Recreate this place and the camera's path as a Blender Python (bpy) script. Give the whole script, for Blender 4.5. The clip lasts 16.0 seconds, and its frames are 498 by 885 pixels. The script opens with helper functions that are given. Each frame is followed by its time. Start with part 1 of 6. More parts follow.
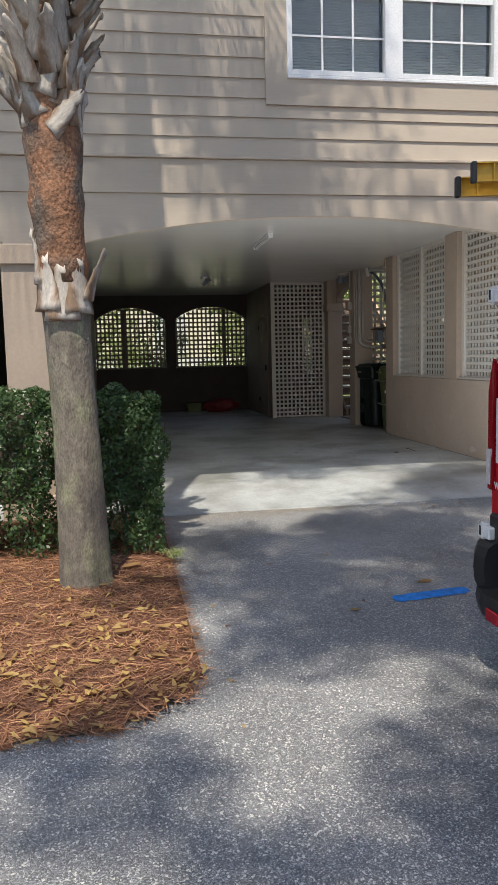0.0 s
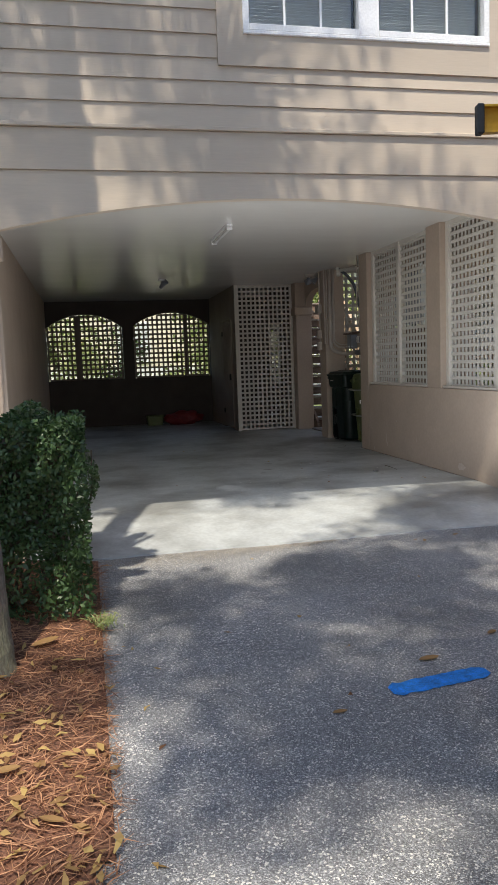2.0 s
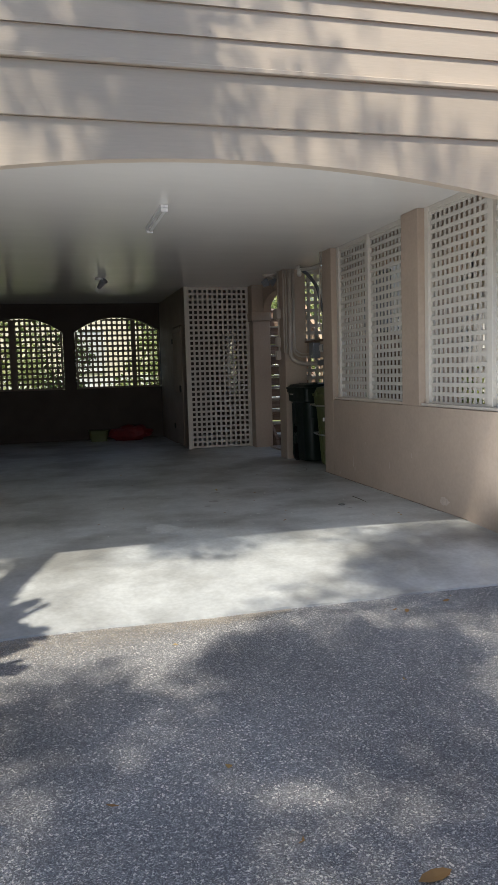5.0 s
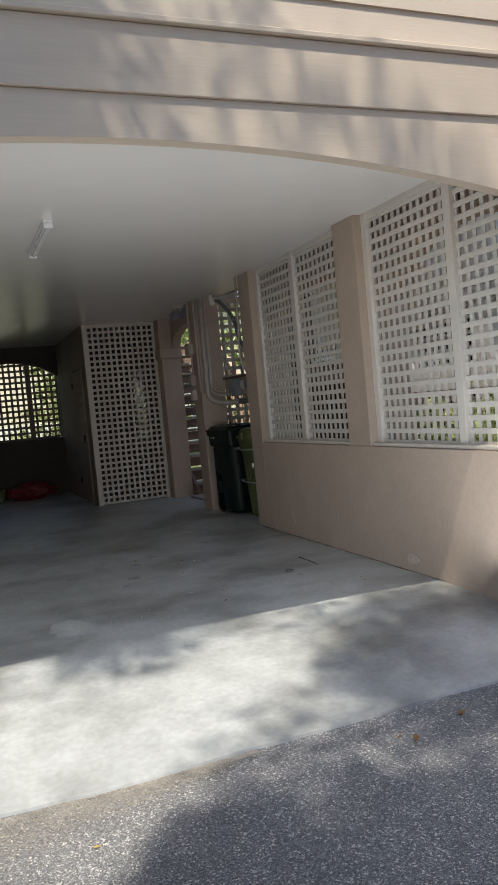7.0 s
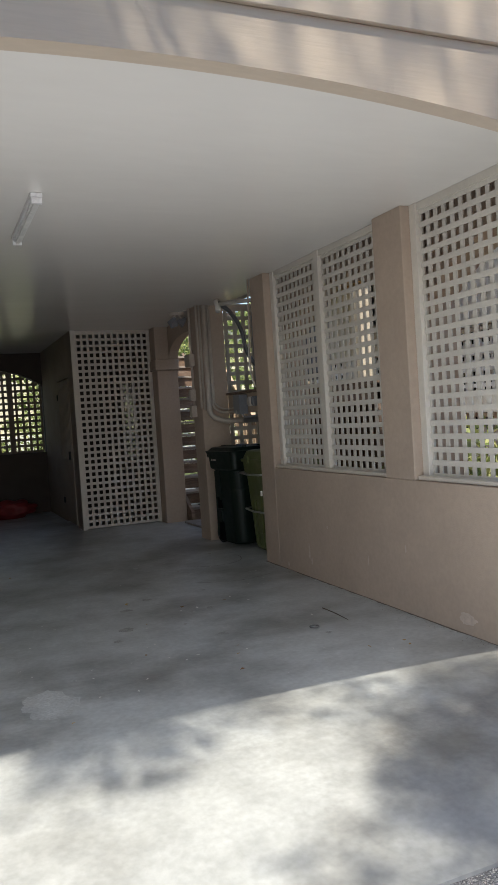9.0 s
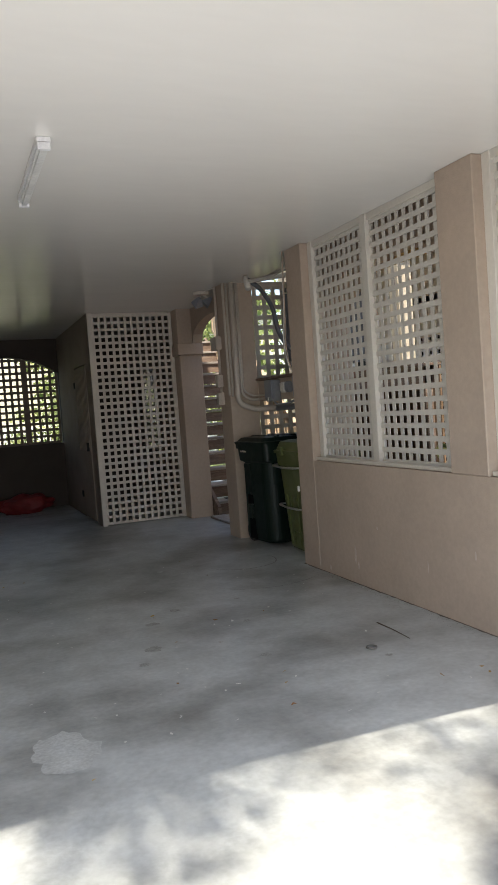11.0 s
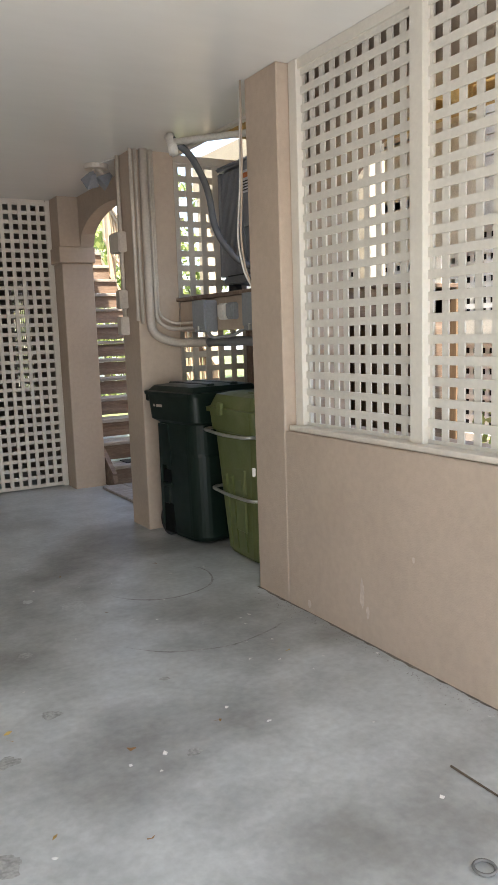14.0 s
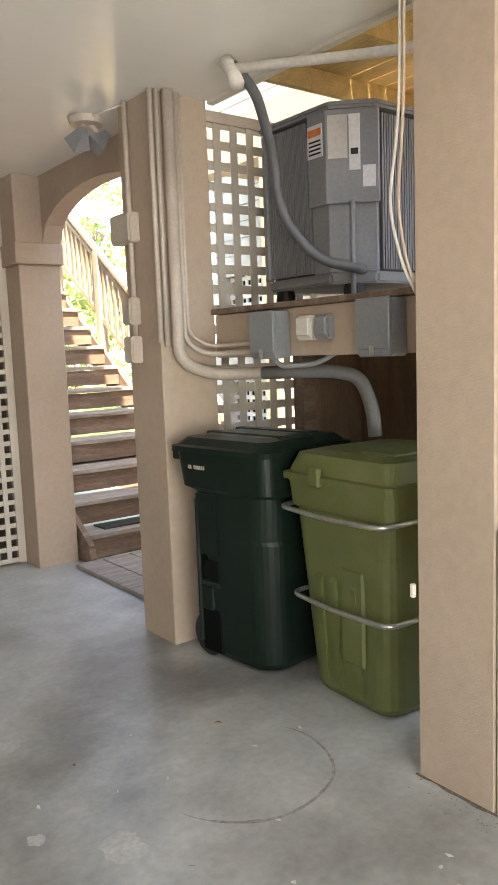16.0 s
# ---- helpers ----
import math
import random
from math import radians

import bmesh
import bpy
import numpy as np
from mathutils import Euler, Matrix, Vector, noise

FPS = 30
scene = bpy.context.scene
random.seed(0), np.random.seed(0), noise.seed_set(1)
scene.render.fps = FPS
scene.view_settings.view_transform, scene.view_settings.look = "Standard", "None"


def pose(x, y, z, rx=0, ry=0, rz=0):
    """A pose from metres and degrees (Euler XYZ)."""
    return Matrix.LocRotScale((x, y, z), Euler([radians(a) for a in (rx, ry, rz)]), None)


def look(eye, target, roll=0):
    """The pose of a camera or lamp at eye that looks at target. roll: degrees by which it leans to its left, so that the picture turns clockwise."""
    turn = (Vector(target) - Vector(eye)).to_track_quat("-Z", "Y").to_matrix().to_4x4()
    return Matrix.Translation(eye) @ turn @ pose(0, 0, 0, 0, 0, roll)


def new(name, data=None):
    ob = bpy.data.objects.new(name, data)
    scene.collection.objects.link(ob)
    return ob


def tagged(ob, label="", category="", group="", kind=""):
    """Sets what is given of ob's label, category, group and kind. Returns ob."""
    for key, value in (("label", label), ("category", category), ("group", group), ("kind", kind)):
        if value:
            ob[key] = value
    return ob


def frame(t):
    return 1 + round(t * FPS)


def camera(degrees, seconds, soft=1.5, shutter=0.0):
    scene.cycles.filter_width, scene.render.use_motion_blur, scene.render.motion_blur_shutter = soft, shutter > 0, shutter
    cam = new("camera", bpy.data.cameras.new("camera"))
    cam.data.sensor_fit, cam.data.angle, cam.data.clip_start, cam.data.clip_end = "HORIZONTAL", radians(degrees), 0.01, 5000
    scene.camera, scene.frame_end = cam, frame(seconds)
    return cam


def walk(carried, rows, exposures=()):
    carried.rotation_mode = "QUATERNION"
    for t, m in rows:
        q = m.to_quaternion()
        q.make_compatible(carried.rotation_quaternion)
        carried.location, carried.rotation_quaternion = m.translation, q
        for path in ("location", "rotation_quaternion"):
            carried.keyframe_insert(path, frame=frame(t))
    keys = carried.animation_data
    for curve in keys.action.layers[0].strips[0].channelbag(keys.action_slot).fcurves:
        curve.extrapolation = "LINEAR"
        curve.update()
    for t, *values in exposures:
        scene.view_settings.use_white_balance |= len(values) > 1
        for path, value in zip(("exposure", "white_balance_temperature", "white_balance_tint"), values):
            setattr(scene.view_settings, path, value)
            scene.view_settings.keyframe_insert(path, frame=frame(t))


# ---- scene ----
cam = camera(36.3, 16.0, soft=1.2)
PATH = [
    (0, (-0.585, -0.49, 1.32), (-0.254, 1.469, 1.094), -1.4),
    (0.5, (-0.519, -0.182, 1.299), (-0.091, 1.758, 1.069), -1.1),
    (1, (-0.467, 0.141, 1.318), (0.053, 2.057, 1.076), -1.9),
    (1.5, (-0.398, 0.374, 1.315), (0.104, 2.297, 1.092), -3.1),
    (2, (-0.264, 0.657, 1.325), (0.144, 2.604, 1.117), -2.1),
    (2.5, (-0.168, 0.829, 1.302), (0.257, 2.769, 1.066), -1.3),
    (3, (-0.101, 1.144, 1.295), (0.443, 3.053, 1.052), -1.4),
    (3.5, (0.016, 1.389, 1.292), (0.634, 3.275, 1.048), -1.0),
    (4, (0.15, 1.608, 1.339), (0.686, 3.523, 1.126), -1.1),
    (4.2, (0.17, 1.685, 1.337), (0.665, 3.612, 1.131), -1.5),
    (6.3, (0.447, 2.929, 1.372), (1.054, 4.828, 1.218), -4.1),
    (6.5, (0.456, 3.055, 1.404), (1.128, 4.933, 1.257), -4.9),
    (7, (0.528, 3.375, 1.409), (1.259, 5.234, 1.303), -5.3),
    (7.5, (0.596, 3.688, 1.435), (1.249, 5.577, 1.36), -4.8),
    (8, (0.59, 3.94, 1.465), (1.338, 5.794, 1.415), -4.3),
    (8.5, (0.6, 4.174, 1.46), (1.442, 5.988, 1.422), -3.7),
    (9, (0.669, 4.422, 1.469), (1.444, 6.264, 1.4), -3.7),
    (9.5, (0.708, 4.532, 1.471), (1.431, 6.393, 1.36), -4.0),
    (9.7, (0.709, 4.575, 1.471), (1.429, 6.437, 1.354), -4.0),
    (11.8, (0.902, 5.671, 1.491), (1.665, 7.518, 1.418), -4.4),
    (12, (0.93, 5.808, 1.506), (1.781, 7.617, 1.447), -4.3),
    (12.5, (1.084, 6.178, 1.497), (2.073, 7.915, 1.421), -3.8),
    (13, (1.252, 6.623, 1.465), (2.387, 8.262, 1.299), -2.8),
    (13.5, (1.394, 7.116, 1.48), (2.67, 8.633, 1.214), -1.0),
    (14, (1.524, 7.685, 1.478), (2.517, 9.398, 1.195), -1.9),
    (14.5, (1.535, 8.16, 1.487), (2.555, 9.853, 1.178), -0.5),
    (15, (1.577, 8.72, 1.512), (2.539, 10.449, 1.22), -1.7),
    (15.5, (1.624, 9.205, 1.513), (2.751, 10.833, 1.234), -0.5),
    (16, (1.701, 9.692, 1.539), (2.904, 11.272, 1.301), -2.1),
]
walk(cam, [(t, look(eye, target, roll)) for t, eye, target, roll in PATH],
     [(0, 0.3, 6600, 10), (3.0, 0.48, 6550, 10), (4.2, 0.48, 6500, 10), (6.5, 0.42, 6500, 10), (9.5, 0.65, 6600, 10), (12.0, 1.32, 6750, 10), (12.5, 1.4, 6750, 10), (13.0, 1.58, 6750, 10), (13.5, 1.6, 6800, 10), (14.0, 2.3, 6850, 10), (14.5, 2.55, 6850, 10), (15.5, 3.0, 7350, 10), (16.0, 3.05, 7450, 10)])

# ---- world, sun ----
SUN = Vector((0.13, 0.425, -0.868)).normalized()
world = bpy.data.worlds.new("sky_world")
scene.world = world
world.use_nodes = True
wn = world.node_tree.nodes
sky = wn.new("ShaderNodeTexSky")
sky.sky_type = 'NISHITA'
sky.sun_disc = False
sky.sun_elevation = math.asin(-SUN.z)
sky.sun_rotation = math.atan2(-SUN.x, -SUN.y)
world.node_tree.links.new(sky.outputs[0], wn["Background"].inputs[0])
wn["Background"].inputs[1].default_value = 0.15
sun = new("sun", bpy.data.lights.new("sun", 'SUN'))
sun.data.energy = 3.95
sun.data.angle = radians(0.53)
sun.data.color = (1.0, 0.92, 0.79)
opening_light = new("opening_light", bpy.data.lights.new("opening_light", 'AREA'))
opening_light.data.shape = 'RECTANGLE'
opening_light.data.size, opening_light.data.size_y = 4.5, 1.0
opening_light.data.energy = 29
opening_light.data.color = (0.95, 0.97, 1.0)
opening_light.matrix_world = look((1.42, 6.95, 0.55), (1.42, 7.95, 1.55))
sun.matrix_world = look((-6, -17, 24), (-6 + SUN.x, -17 + SUN.y, 24 + SUN.z))


# ---- materials ----
def mat(name, col, rough=0.6, metal=0.0, var=0.15, scale=6.0, fine=60.0, fine_var=0.08, bump=0.15, bump_scale=80.0,
        bump_dist=0.004, spec=0.5, stain=None, stain_scale=1.2, stain_lo=0.5, stain_hi=0.7, obvar=0.0, stretch=(1, 1, 1), rvar=0.07):
    """A painted or natural surface: base colour, broad and fine variation, optional stains, fine relief."""
    m = bpy.data.materials.new(name)
    m.use_nodes = True
    nt, nd = m.node_tree, m.node_tree.nodes
    bs = nd["Principled BSDF"]
    co = nd.new("ShaderNodeTexCoord")
    mp = nd.new("ShaderNodeMapping")
    mp.inputs["Scale"].default_value = stretch
    nt.links.new(co.outputs["Object"], mp.inputs[0])

    def noise_node(sc, detail):
        n = nd.new("ShaderNodeTexNoise")
        n.inputs["Scale"].default_value = sc
        n.inputs["Detail"].default_value = detail
        nt.links.new(mp.outputs[0], n.inputs["Vector"])
        return n

    def ramp(src, lo, hi, a, b):
        r = nd.new("ShaderNodeMapRange")
        r.inputs[1].default_value, r.inputs[2].default_value = lo, hi
        r.inputs[3].default_value, r.inputs[4].default_value = a, b
        nt.links.new(src, r.inputs[0])
        return r.outputs[0]

    def mul(x, y):
        q = nd.new("ShaderNodeMath")
        q.operation = 'MULTIPLY'
        nt.links.new(x, q.inputs[0])
        nt.links.new(y, q.inputs[1])
        return q.outputs[0]

    value = mul(ramp(noise_node(scale, 5).outputs[0], 0.3, 0.7, 1 - var, 1 + var),
                ramp(noise_node(fine, 3).outputs[0], 0.3, 0.7, 1 - fine_var, 1 + fine_var))
    if obvar:
        oi = nd.new("ShaderNodeObjectInfo")
        value = mul(value, ramp(oi.outputs["Random"], 0, 1, 1 - obvar, 1 + obvar))
    mixc = nd.new("ShaderNodeMix")
    mixc.data_type = 'RGBA'
    mixc.inputs[6].default_value = (*col, 1)
    mixc.inputs[7].default_value = (*(stain or col), 1)
    if stain:
        nt.links.new(ramp(noise_node(stain_scale, 6).outputs[0], stain_lo, stain_hi, 0, 1), mixc.inputs[0])
    else:
        mixc.inputs[0].default_value = 0
    sc = nd.new("ShaderNodeVectorMath")
    sc.operation = 'SCALE'
    nt.links.new(mixc.outputs[2], sc.inputs[0])
    nt.links.new(value, sc.inputs["Scale"])
    nt.links.new(sc.outputs[0], bs.inputs["Base Color"])
    bs.inputs["Metallic"].default_value = metal
    bs.inputs["Specular IOR Level"].default_value = spec
    nt.links.new(ramp(noise_node(scale * 2.3, 4).outputs[0], 0.3, 0.7, max(0.03, rough - rvar), min(1, rough + rvar)), bs.inputs["Roughness"])
    if bump:
        bp = nd.new("ShaderNodeBump")
        bp.inputs["Strength"].default_value = bump
        bp.inputs["Distance"].default_value = bump_dist
        nt.links.new(noise_node(bump_scale, 4).outputs[0], bp.inputs["Height"])
        nt.links.new(bp.outputs[0], bs.inputs["Normal"])
    return m


def glass(name, tint=(0.9, 0.95, 0.95), rough=0.02):
    m = bpy.data.materials.new(name)
    m.use_nodes = True
    bs = m.node_tree.nodes["Principled BSDF"]
    bs.inputs["Base Color"].default_value = (*tint, 1)
    bs.inputs["Transmission Weight"].default_value = 1
    bs.inputs["Roughness"].default_value = rough
    bs.inputs["IOR"].default_value = 1.5
    return m




def asphalt():
    """Dark binder with pale and dark stones about a centimetre across, worn in broad patches."""
    m = bpy.data.materials.new("asphalt")
    m.use_nodes = True
    nt, nd = m.node_tree, m.node_tree.nodes
    bs = nd["Principled BSDF"]
    co = nd.new("ShaderNodeTexCoord")

    def tex(kind, sc):
        n = nd.new(kind)
        n.inputs["Scale"].default_value = sc
        nt.links.new(co.outputs["Object"], n.inputs["Vector"])
        return n

    def rng(src, lo, hi, a, b):
        r = nd.new("ShaderNodeMapRange")
        for i, v in enumerate((lo, hi, a, b)):
            r.inputs[i + 1].default_value = v
        nt.links.new(src, r.inputs[0])
        return r.outputs[0]
    stones = tex("ShaderNodeTexVoronoi", 260)
    big = tex("ShaderNodeTexVoronoi", 140)
    sep, sep2 = nd.new("ShaderNodeSeparateColor"), nd.new("ShaderNodeSeparateColor")
    nt.links.new(stones.outputs["Color"], sep.inputs[0])
    nt.links.new(big.outputs["Color"], sep2.inputs[0])
    ramp = nd.new("ShaderNodeValToRGB")
    ramp.color_ramp.elements[0].color = (0.085, 0.086, 0.09, 1)
    ramp.color_ramp.elements[1].position = 0.97
    ramp.color_ramp.elements[1].color = (0.46, 0.455, 0.44, 1)
    for pos, v in ((0.45, 0.15), (0.72, 0.225), (0.88, 0.31)):
        el = ramp.color_ramp.elements.new(pos)
        el.color = (v * 0.965, v * 0.99, v * 1.015, 1)
    nt.links.new(sep.outputs[0], ramp.inputs[0])
    pale = nd.new("ShaderNodeMix")
    pale.data_type = 'RGBA'
    pale.inputs[7].default_value = (0.50, 0.49, 0.46, 1)
    nt.links.new(rng(sep2.outputs[1], 0.93, 0.95, 0, 1), pale.inputs[0])
    nt.links.new(ramp.outputs[0], pale.inputs[6])
    wear = tex("ShaderNodeTexNoise", 1.1)
    wear.inputs["Detail"].default_value = 6
    grit = tex("ShaderNodeTexNoise", 420)
    mul = nd.new("ShaderNodeMath")
    mul.operation = 'MULTIPLY'
    nt.links.new(rng(wear.outputs[0], 0.3, 0.7, 1.2, 1.85), mul.inputs[0])
    nt.links.new(rng(grit.outputs[0], 0.3, 0.7, 0.7, 1.3), mul.inputs[1])
    sc = nd.new("ShaderNodeVectorMath")
    sc.operation = 'SCALE'
    nt.links.new(pale.outputs[2], sc.inputs[0])
    nt.links.new(mul.outputs[0], sc.inputs["Scale"])
    nt.links.new(sc.outputs[0], bs.inputs["Base Color"])
    bs.inputs["Roughness"].default_value = 0.8
    bp = nd.new("ShaderNodeBump")
    bp.inputs["Strength"].default_value = 0.9
    bp.inputs["Distance"].default_value = 0.006
    bp.invert = True
    nt.links.new(stones.outputs["Distance"], bp.inputs["Height"])
    nt.links.new(bp.outputs[0], bs.inputs["Normal"])
    return m


M_ASPHALT = asphalt()
M_CONCRETE = mat("concrete", (0.45, 0.475, 0.475), 0.36, var=0.13, scale=5, fine=30, fine_var=0.09, bump=0.3, bump_scale=60, bump_dist=0.003,
                 stain=(0.235, 0.24, 0.23), stain_scale=1.0, stain_lo=0.45, stain_hi=0.64, rvar=0.04)
M_STUCCO = mat("stucco_tan", (0.45, 0.36, 0.285), 0.85, var=0.05, scale=1.5, fine=30, fine_var=0.04, bump=0.5, bump_scale=140, bump_dist=0.004,
               stain=(0.39, 0.31, 0.245), stain_scale=1.3, stain_lo=0.5, stain_hi=0.8)
M_SIDING = mat("siding_tan", (0.495, 0.42, 0.335), 0.6, var=0.04, scale=2.0, fine=40, fine_var=0.03, bump=0.3, bump_scale=30, bump_dist=0.002, obvar=0.03,
               stretch=(0.25, 1, 3))
M_TRIM = mat("trim_cream", (0.65, 0.61, 0.54), 0.5, var=0.05, scale=3, fine=50, fine_var=0.03, bump=0.15)
M_LATTICE = mat("lattice_vinyl", (0.62, 0.57, 0.50), 0.5, var=0.06, scale=4, fine=50, fine_var=0.04, bump=0.1, obvar=0.04,
                stain=(0.45, 0.40, 0.34), stain_scale=2.0, stain_lo=0.58, stain_hi=0.85)
M_SCREEN = mat("screen_vinyl", (0.62, 0.59, 0.53), 0.45, var=0.05, scale=4, fine=50, fine_var=0.04, bump=0.1, obvar=0.04,
               stain=(0.48, 0.445, 0.39), stain_scale=2.0, stain_lo=0.6, stain_hi=0.85)
# Brown lattice; its backlit darkness is put into the colour too.
M_DARKLATTICE = mat("backlit_brown_lattice", (0.17, 0.13, 0.10), 0.6, var=0.1, scale=4, bump=0.1, obvar=0.06)
M_CEILING = mat("ceiling_gloss_paint", (0.80, 0.78, 0.74), 0.2, var=0.02, scale=0.6, fine=8, fine_var=0.012, bump=0.1, bump_scale=4, bump_dist=0.006, rvar=0.02, stretch=(0.5, 1.6, 1))
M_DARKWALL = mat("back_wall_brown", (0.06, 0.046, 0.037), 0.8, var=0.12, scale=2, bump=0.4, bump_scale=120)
M_WHITE = mat("white_vinyl", (0.80, 0.81, 0.82), 0.35, var=0.03, scale=4, bump=0.05)
M_PANE = glass("window_glass")
M_BLIND = mat("blind_slat", (0.66, 0.66, 0.64), 0.5, var=0.05, scale=5, bump=0)
# Near-black for small dark parts and for sheets painted as shade.
M_DARK = mat("dark_parts_and_shade", (0.03, 0.03, 0.032), 0.9, bump=0)


# ---- building helpers ----
def box_bm(bm, x0, x1, y0, y1, z0, z1):
    vs = [bm.verts.new((x, y, z)) for x in (x0, x1) for y in (y0, y1) for z in (z0, z1)]
    for f in ((0, 1, 3, 2), (4, 6, 7, 5), (0, 4, 5, 1), (2, 3, 7, 6), (0, 2, 6, 4), (1, 5, 7, 3)):
        bm.faces.new([vs[i] for i in f])
    return vs


def finish(name, bm, material, smooth=False):
    bmesh.ops.recalc_face_normals(bm, faces=bm.faces)
    me = bpy.data.meshes.new(name)
    bm.to_mesh(me)
    bm.free()
    for m in (material if isinstance(material, (list, tuple)) else [material]):
        me.materials.append(m)
    if smooth:
        for p in me.polygons:
            p.use_smooth = True
    return me


def part(name, bm, material, parent=None, label="", smooth=False):
    ob = new(name, finish(name, bm, material, smooth))
    if parent is not None:
        ob.parent = parent
    if label:
        ob["label"] = label
    return ob


def bevel(bm, width=0.006, seg=1):
    bmesh.ops.bevel(bm, geom=bm.edges[:], offset=width, segments=seg, affect='EDGES', clamp_overlap=True)


def box(name, x0, x1, y0, y1, z0, z1, material, parent=None, label="", bev=0.0, seg=1):
    bm = bmesh.new()
    box_bm(bm, x0, x1, y0, y1, z0, z1)
    if bev:
        bevel(bm, bev, seg)
    return part(name, bm, material, parent, label)


def thing(name, label, category, group="", kind="", at=(0, 0, 0)):
    ob = new(name)
    ob.location = at
    return tagged(ob, label, category, group, kind)


def tube_bm(bm, pts, r, seg=10):
    """A round tube along points; r may be a number or one a point."""
    pts = [Vector(p) for p in pts]
    rs = r if isinstance(r, (list, tuple)) else [r] * len(pts)
    rings, up = [], None
    for i, p in enumerate(pts):
        d = (pts[min(i + 1, len(pts) - 1)] - pts[max(i - 1, 0)]).normalized()
        if up is None:
            up = d.orthogonal().normalized()
        up = (up - d * up.dot(d)).normalized()
        side = d.cross(up)
        rings.append([bm.verts.new(p + (up * math.cos(a) + side * math.sin(a)) * rs[i]) for a in (2 * math.pi * k / seg for k in range(seg))])
    for a, b in zip(rings, rings[1:]):
        for k in range(seg):
            bm.faces.new((a[k], a[(k + 1) % seg], b[(k + 1) % seg], b[k]))
    bm.faces.new(rings[0][::-1])
    bm.faces.new(rings[-1])


def bend(pts, n=6, r=0.12):
    """Round the corners of a run of points."""
    pts = [Vector(p) for p in pts]
    out = [pts[0]]
    for a, b, c in zip(pts, pts[1:], pts[2:]):
        u, v = (a - b), (c - b)
        q = min(r, u.length * 0.45, v.length * 0.45)
        p0, p1 = b + u.normalized() * q, b + v.normalized() * q
        for k in range(n + 1):
            s = k / n
            out.append(p0 * (1 - s) ** 2 + b * 2 * s * (1 - s) + p1 * s * s)
    out.append(pts[-1])
    return out


def prism(bm, outline, axis, lo, hi):
    """Extrude a polygon given in the two other axes along axis ('x' or 'y')."""
    def at(u, v, w):
        return (w, u, v) if axis == 'x' else (u, w, v)
    a = [bm.verts.new(at(u, v, lo)) for u, v in outline]
    b = [bm.verts.new(at(u, v, hi)) for u, v in outline]
    n = len(a)
    bm.faces.new(a)
    bm.faces.new(b[::-1])
    for i in range(n):
        bm.faces.new((a[i], a[(i + 1) % n], b[(i + 1) % n], b[i]))


def arch_z(u, mid, half, spring, crown):
    """The height of a flat segmental arch at u."""
    rise = crown - spring
    rad = (half * half + rise * rise) / (2 * rise)
    return crown - rad + math.sqrt(max(0.0, rad * rad - (u - mid) ** 2))


def arch_header(bm, axis, lo, hi, u0, u1, top, spring, crown, n=24):
    """A wall above an arched opening, in strips."""
    mid, half = (u0 + u1) / 2, (u1 - u0) / 2
    for i in range(n):
        a, b = u0 + (u1 - u0) * i / n, u0 + (u1 - u0) * (i + 1) / n
        prism(bm, [(a, arch_z(a, mid, half, spring, crown)), (b, arch_z(b, mid, half, spring, crown)), (b, top), (a, top)], axis, lo, hi)


def merge(bm):
    """Weld strips and drop the walls inside."""
    bmesh.ops.remove_doubles(bm, verts=bm.verts, dist=0.0005)
    bm.verts.index_update()
    seen = {}
    for f in bm.faces:
        seen.setdefault(frozenset(v.index for v in f.verts), []).append(f)
    dead = [f for fs in seen.values() if len(fs) > 1 for f in fs]
    if dead:
        bmesh.ops.delete(bm, geom=dead, context='FACES_ONLY')


SLATS = {}


def lattice(owner, axis, at, u0, u1, z0, z1, pitch=0.09, width=0.04, thick=0.008, top=None, material=None):
    """Square lattice as single slats under owner. axis: the wall's normal. top(u): the height of an arched top."""
    material = material or M_LATTICE

    def slat(length, upright):
        key = (round(length, 3), upright, axis, material.name)
        if key not in SLATS:
            bm = bmesh.new()
            w, t = width / 2, thick / 2
            if upright:
                b = (-w, w, -t, t, 0, length) if axis == 'y' else (-t, t, -w, w, 0, length)
            else:
                b = (0, length, -t, t, -w, w) if axis == 'y' else (-t, t, 0, length, -w, w)
            box_bm(bm, *b)
            SLATS[key] = finish("slat", bm, material)
        return SLATS[key]
    n = max(1, round((u1 - u0) / pitch))
    for i in range(n + 1):
        u = u0 + (u1 - u0) * i / n
        h = (top(u) if top else z1) - z0
        ob = new("slat", slat(h, True))
        ob.parent = owner
        ob.location = (u, at - 0.005, z0) if axis == 'y' else (at + 0.005, u, z0)
    n = max(1, round((z1 - z0) / pitch))
    for i in range(n + 1):
        z = z0 + (z1 - z0) * i / n
        a, b = u0, u1
        if top:
            us = [u0 + (u1 - u0) * k / 40 for k in range(41)]
            us = [u for u in us if top(u) >= z]
            if len(us) < 2:
                continue
            a, b = us[0], us[-1]
        ob = new("slat", slat(b - a, False))
        ob.parent = owner
        ob.location = (a, at + 0.005, z) if axis == 'y' else (at - 0.005, a, z)


# ---- setting: ground and floor ----
CEIL = 2.83
bm = bmesh.new()
R = 400
rows_y = [-R, -30, 0, 6.3, 12, 30, R]
vs = [[bm.verts.new((x, y, -0.14)) for x in (-R, -20, 0, 20, R)] for y in rows_y]
for r0, r1 in zip(vs, vs[1:]):
    for i in range(4):
        bm.faces.new((r0[i], r0[i + 1], r1[i + 1], r1[i]))
tagged(part("ground", bm, M_ASPHALT), "worn grey asphalt driveway with pale aggregate", "driveway", kind="structure")

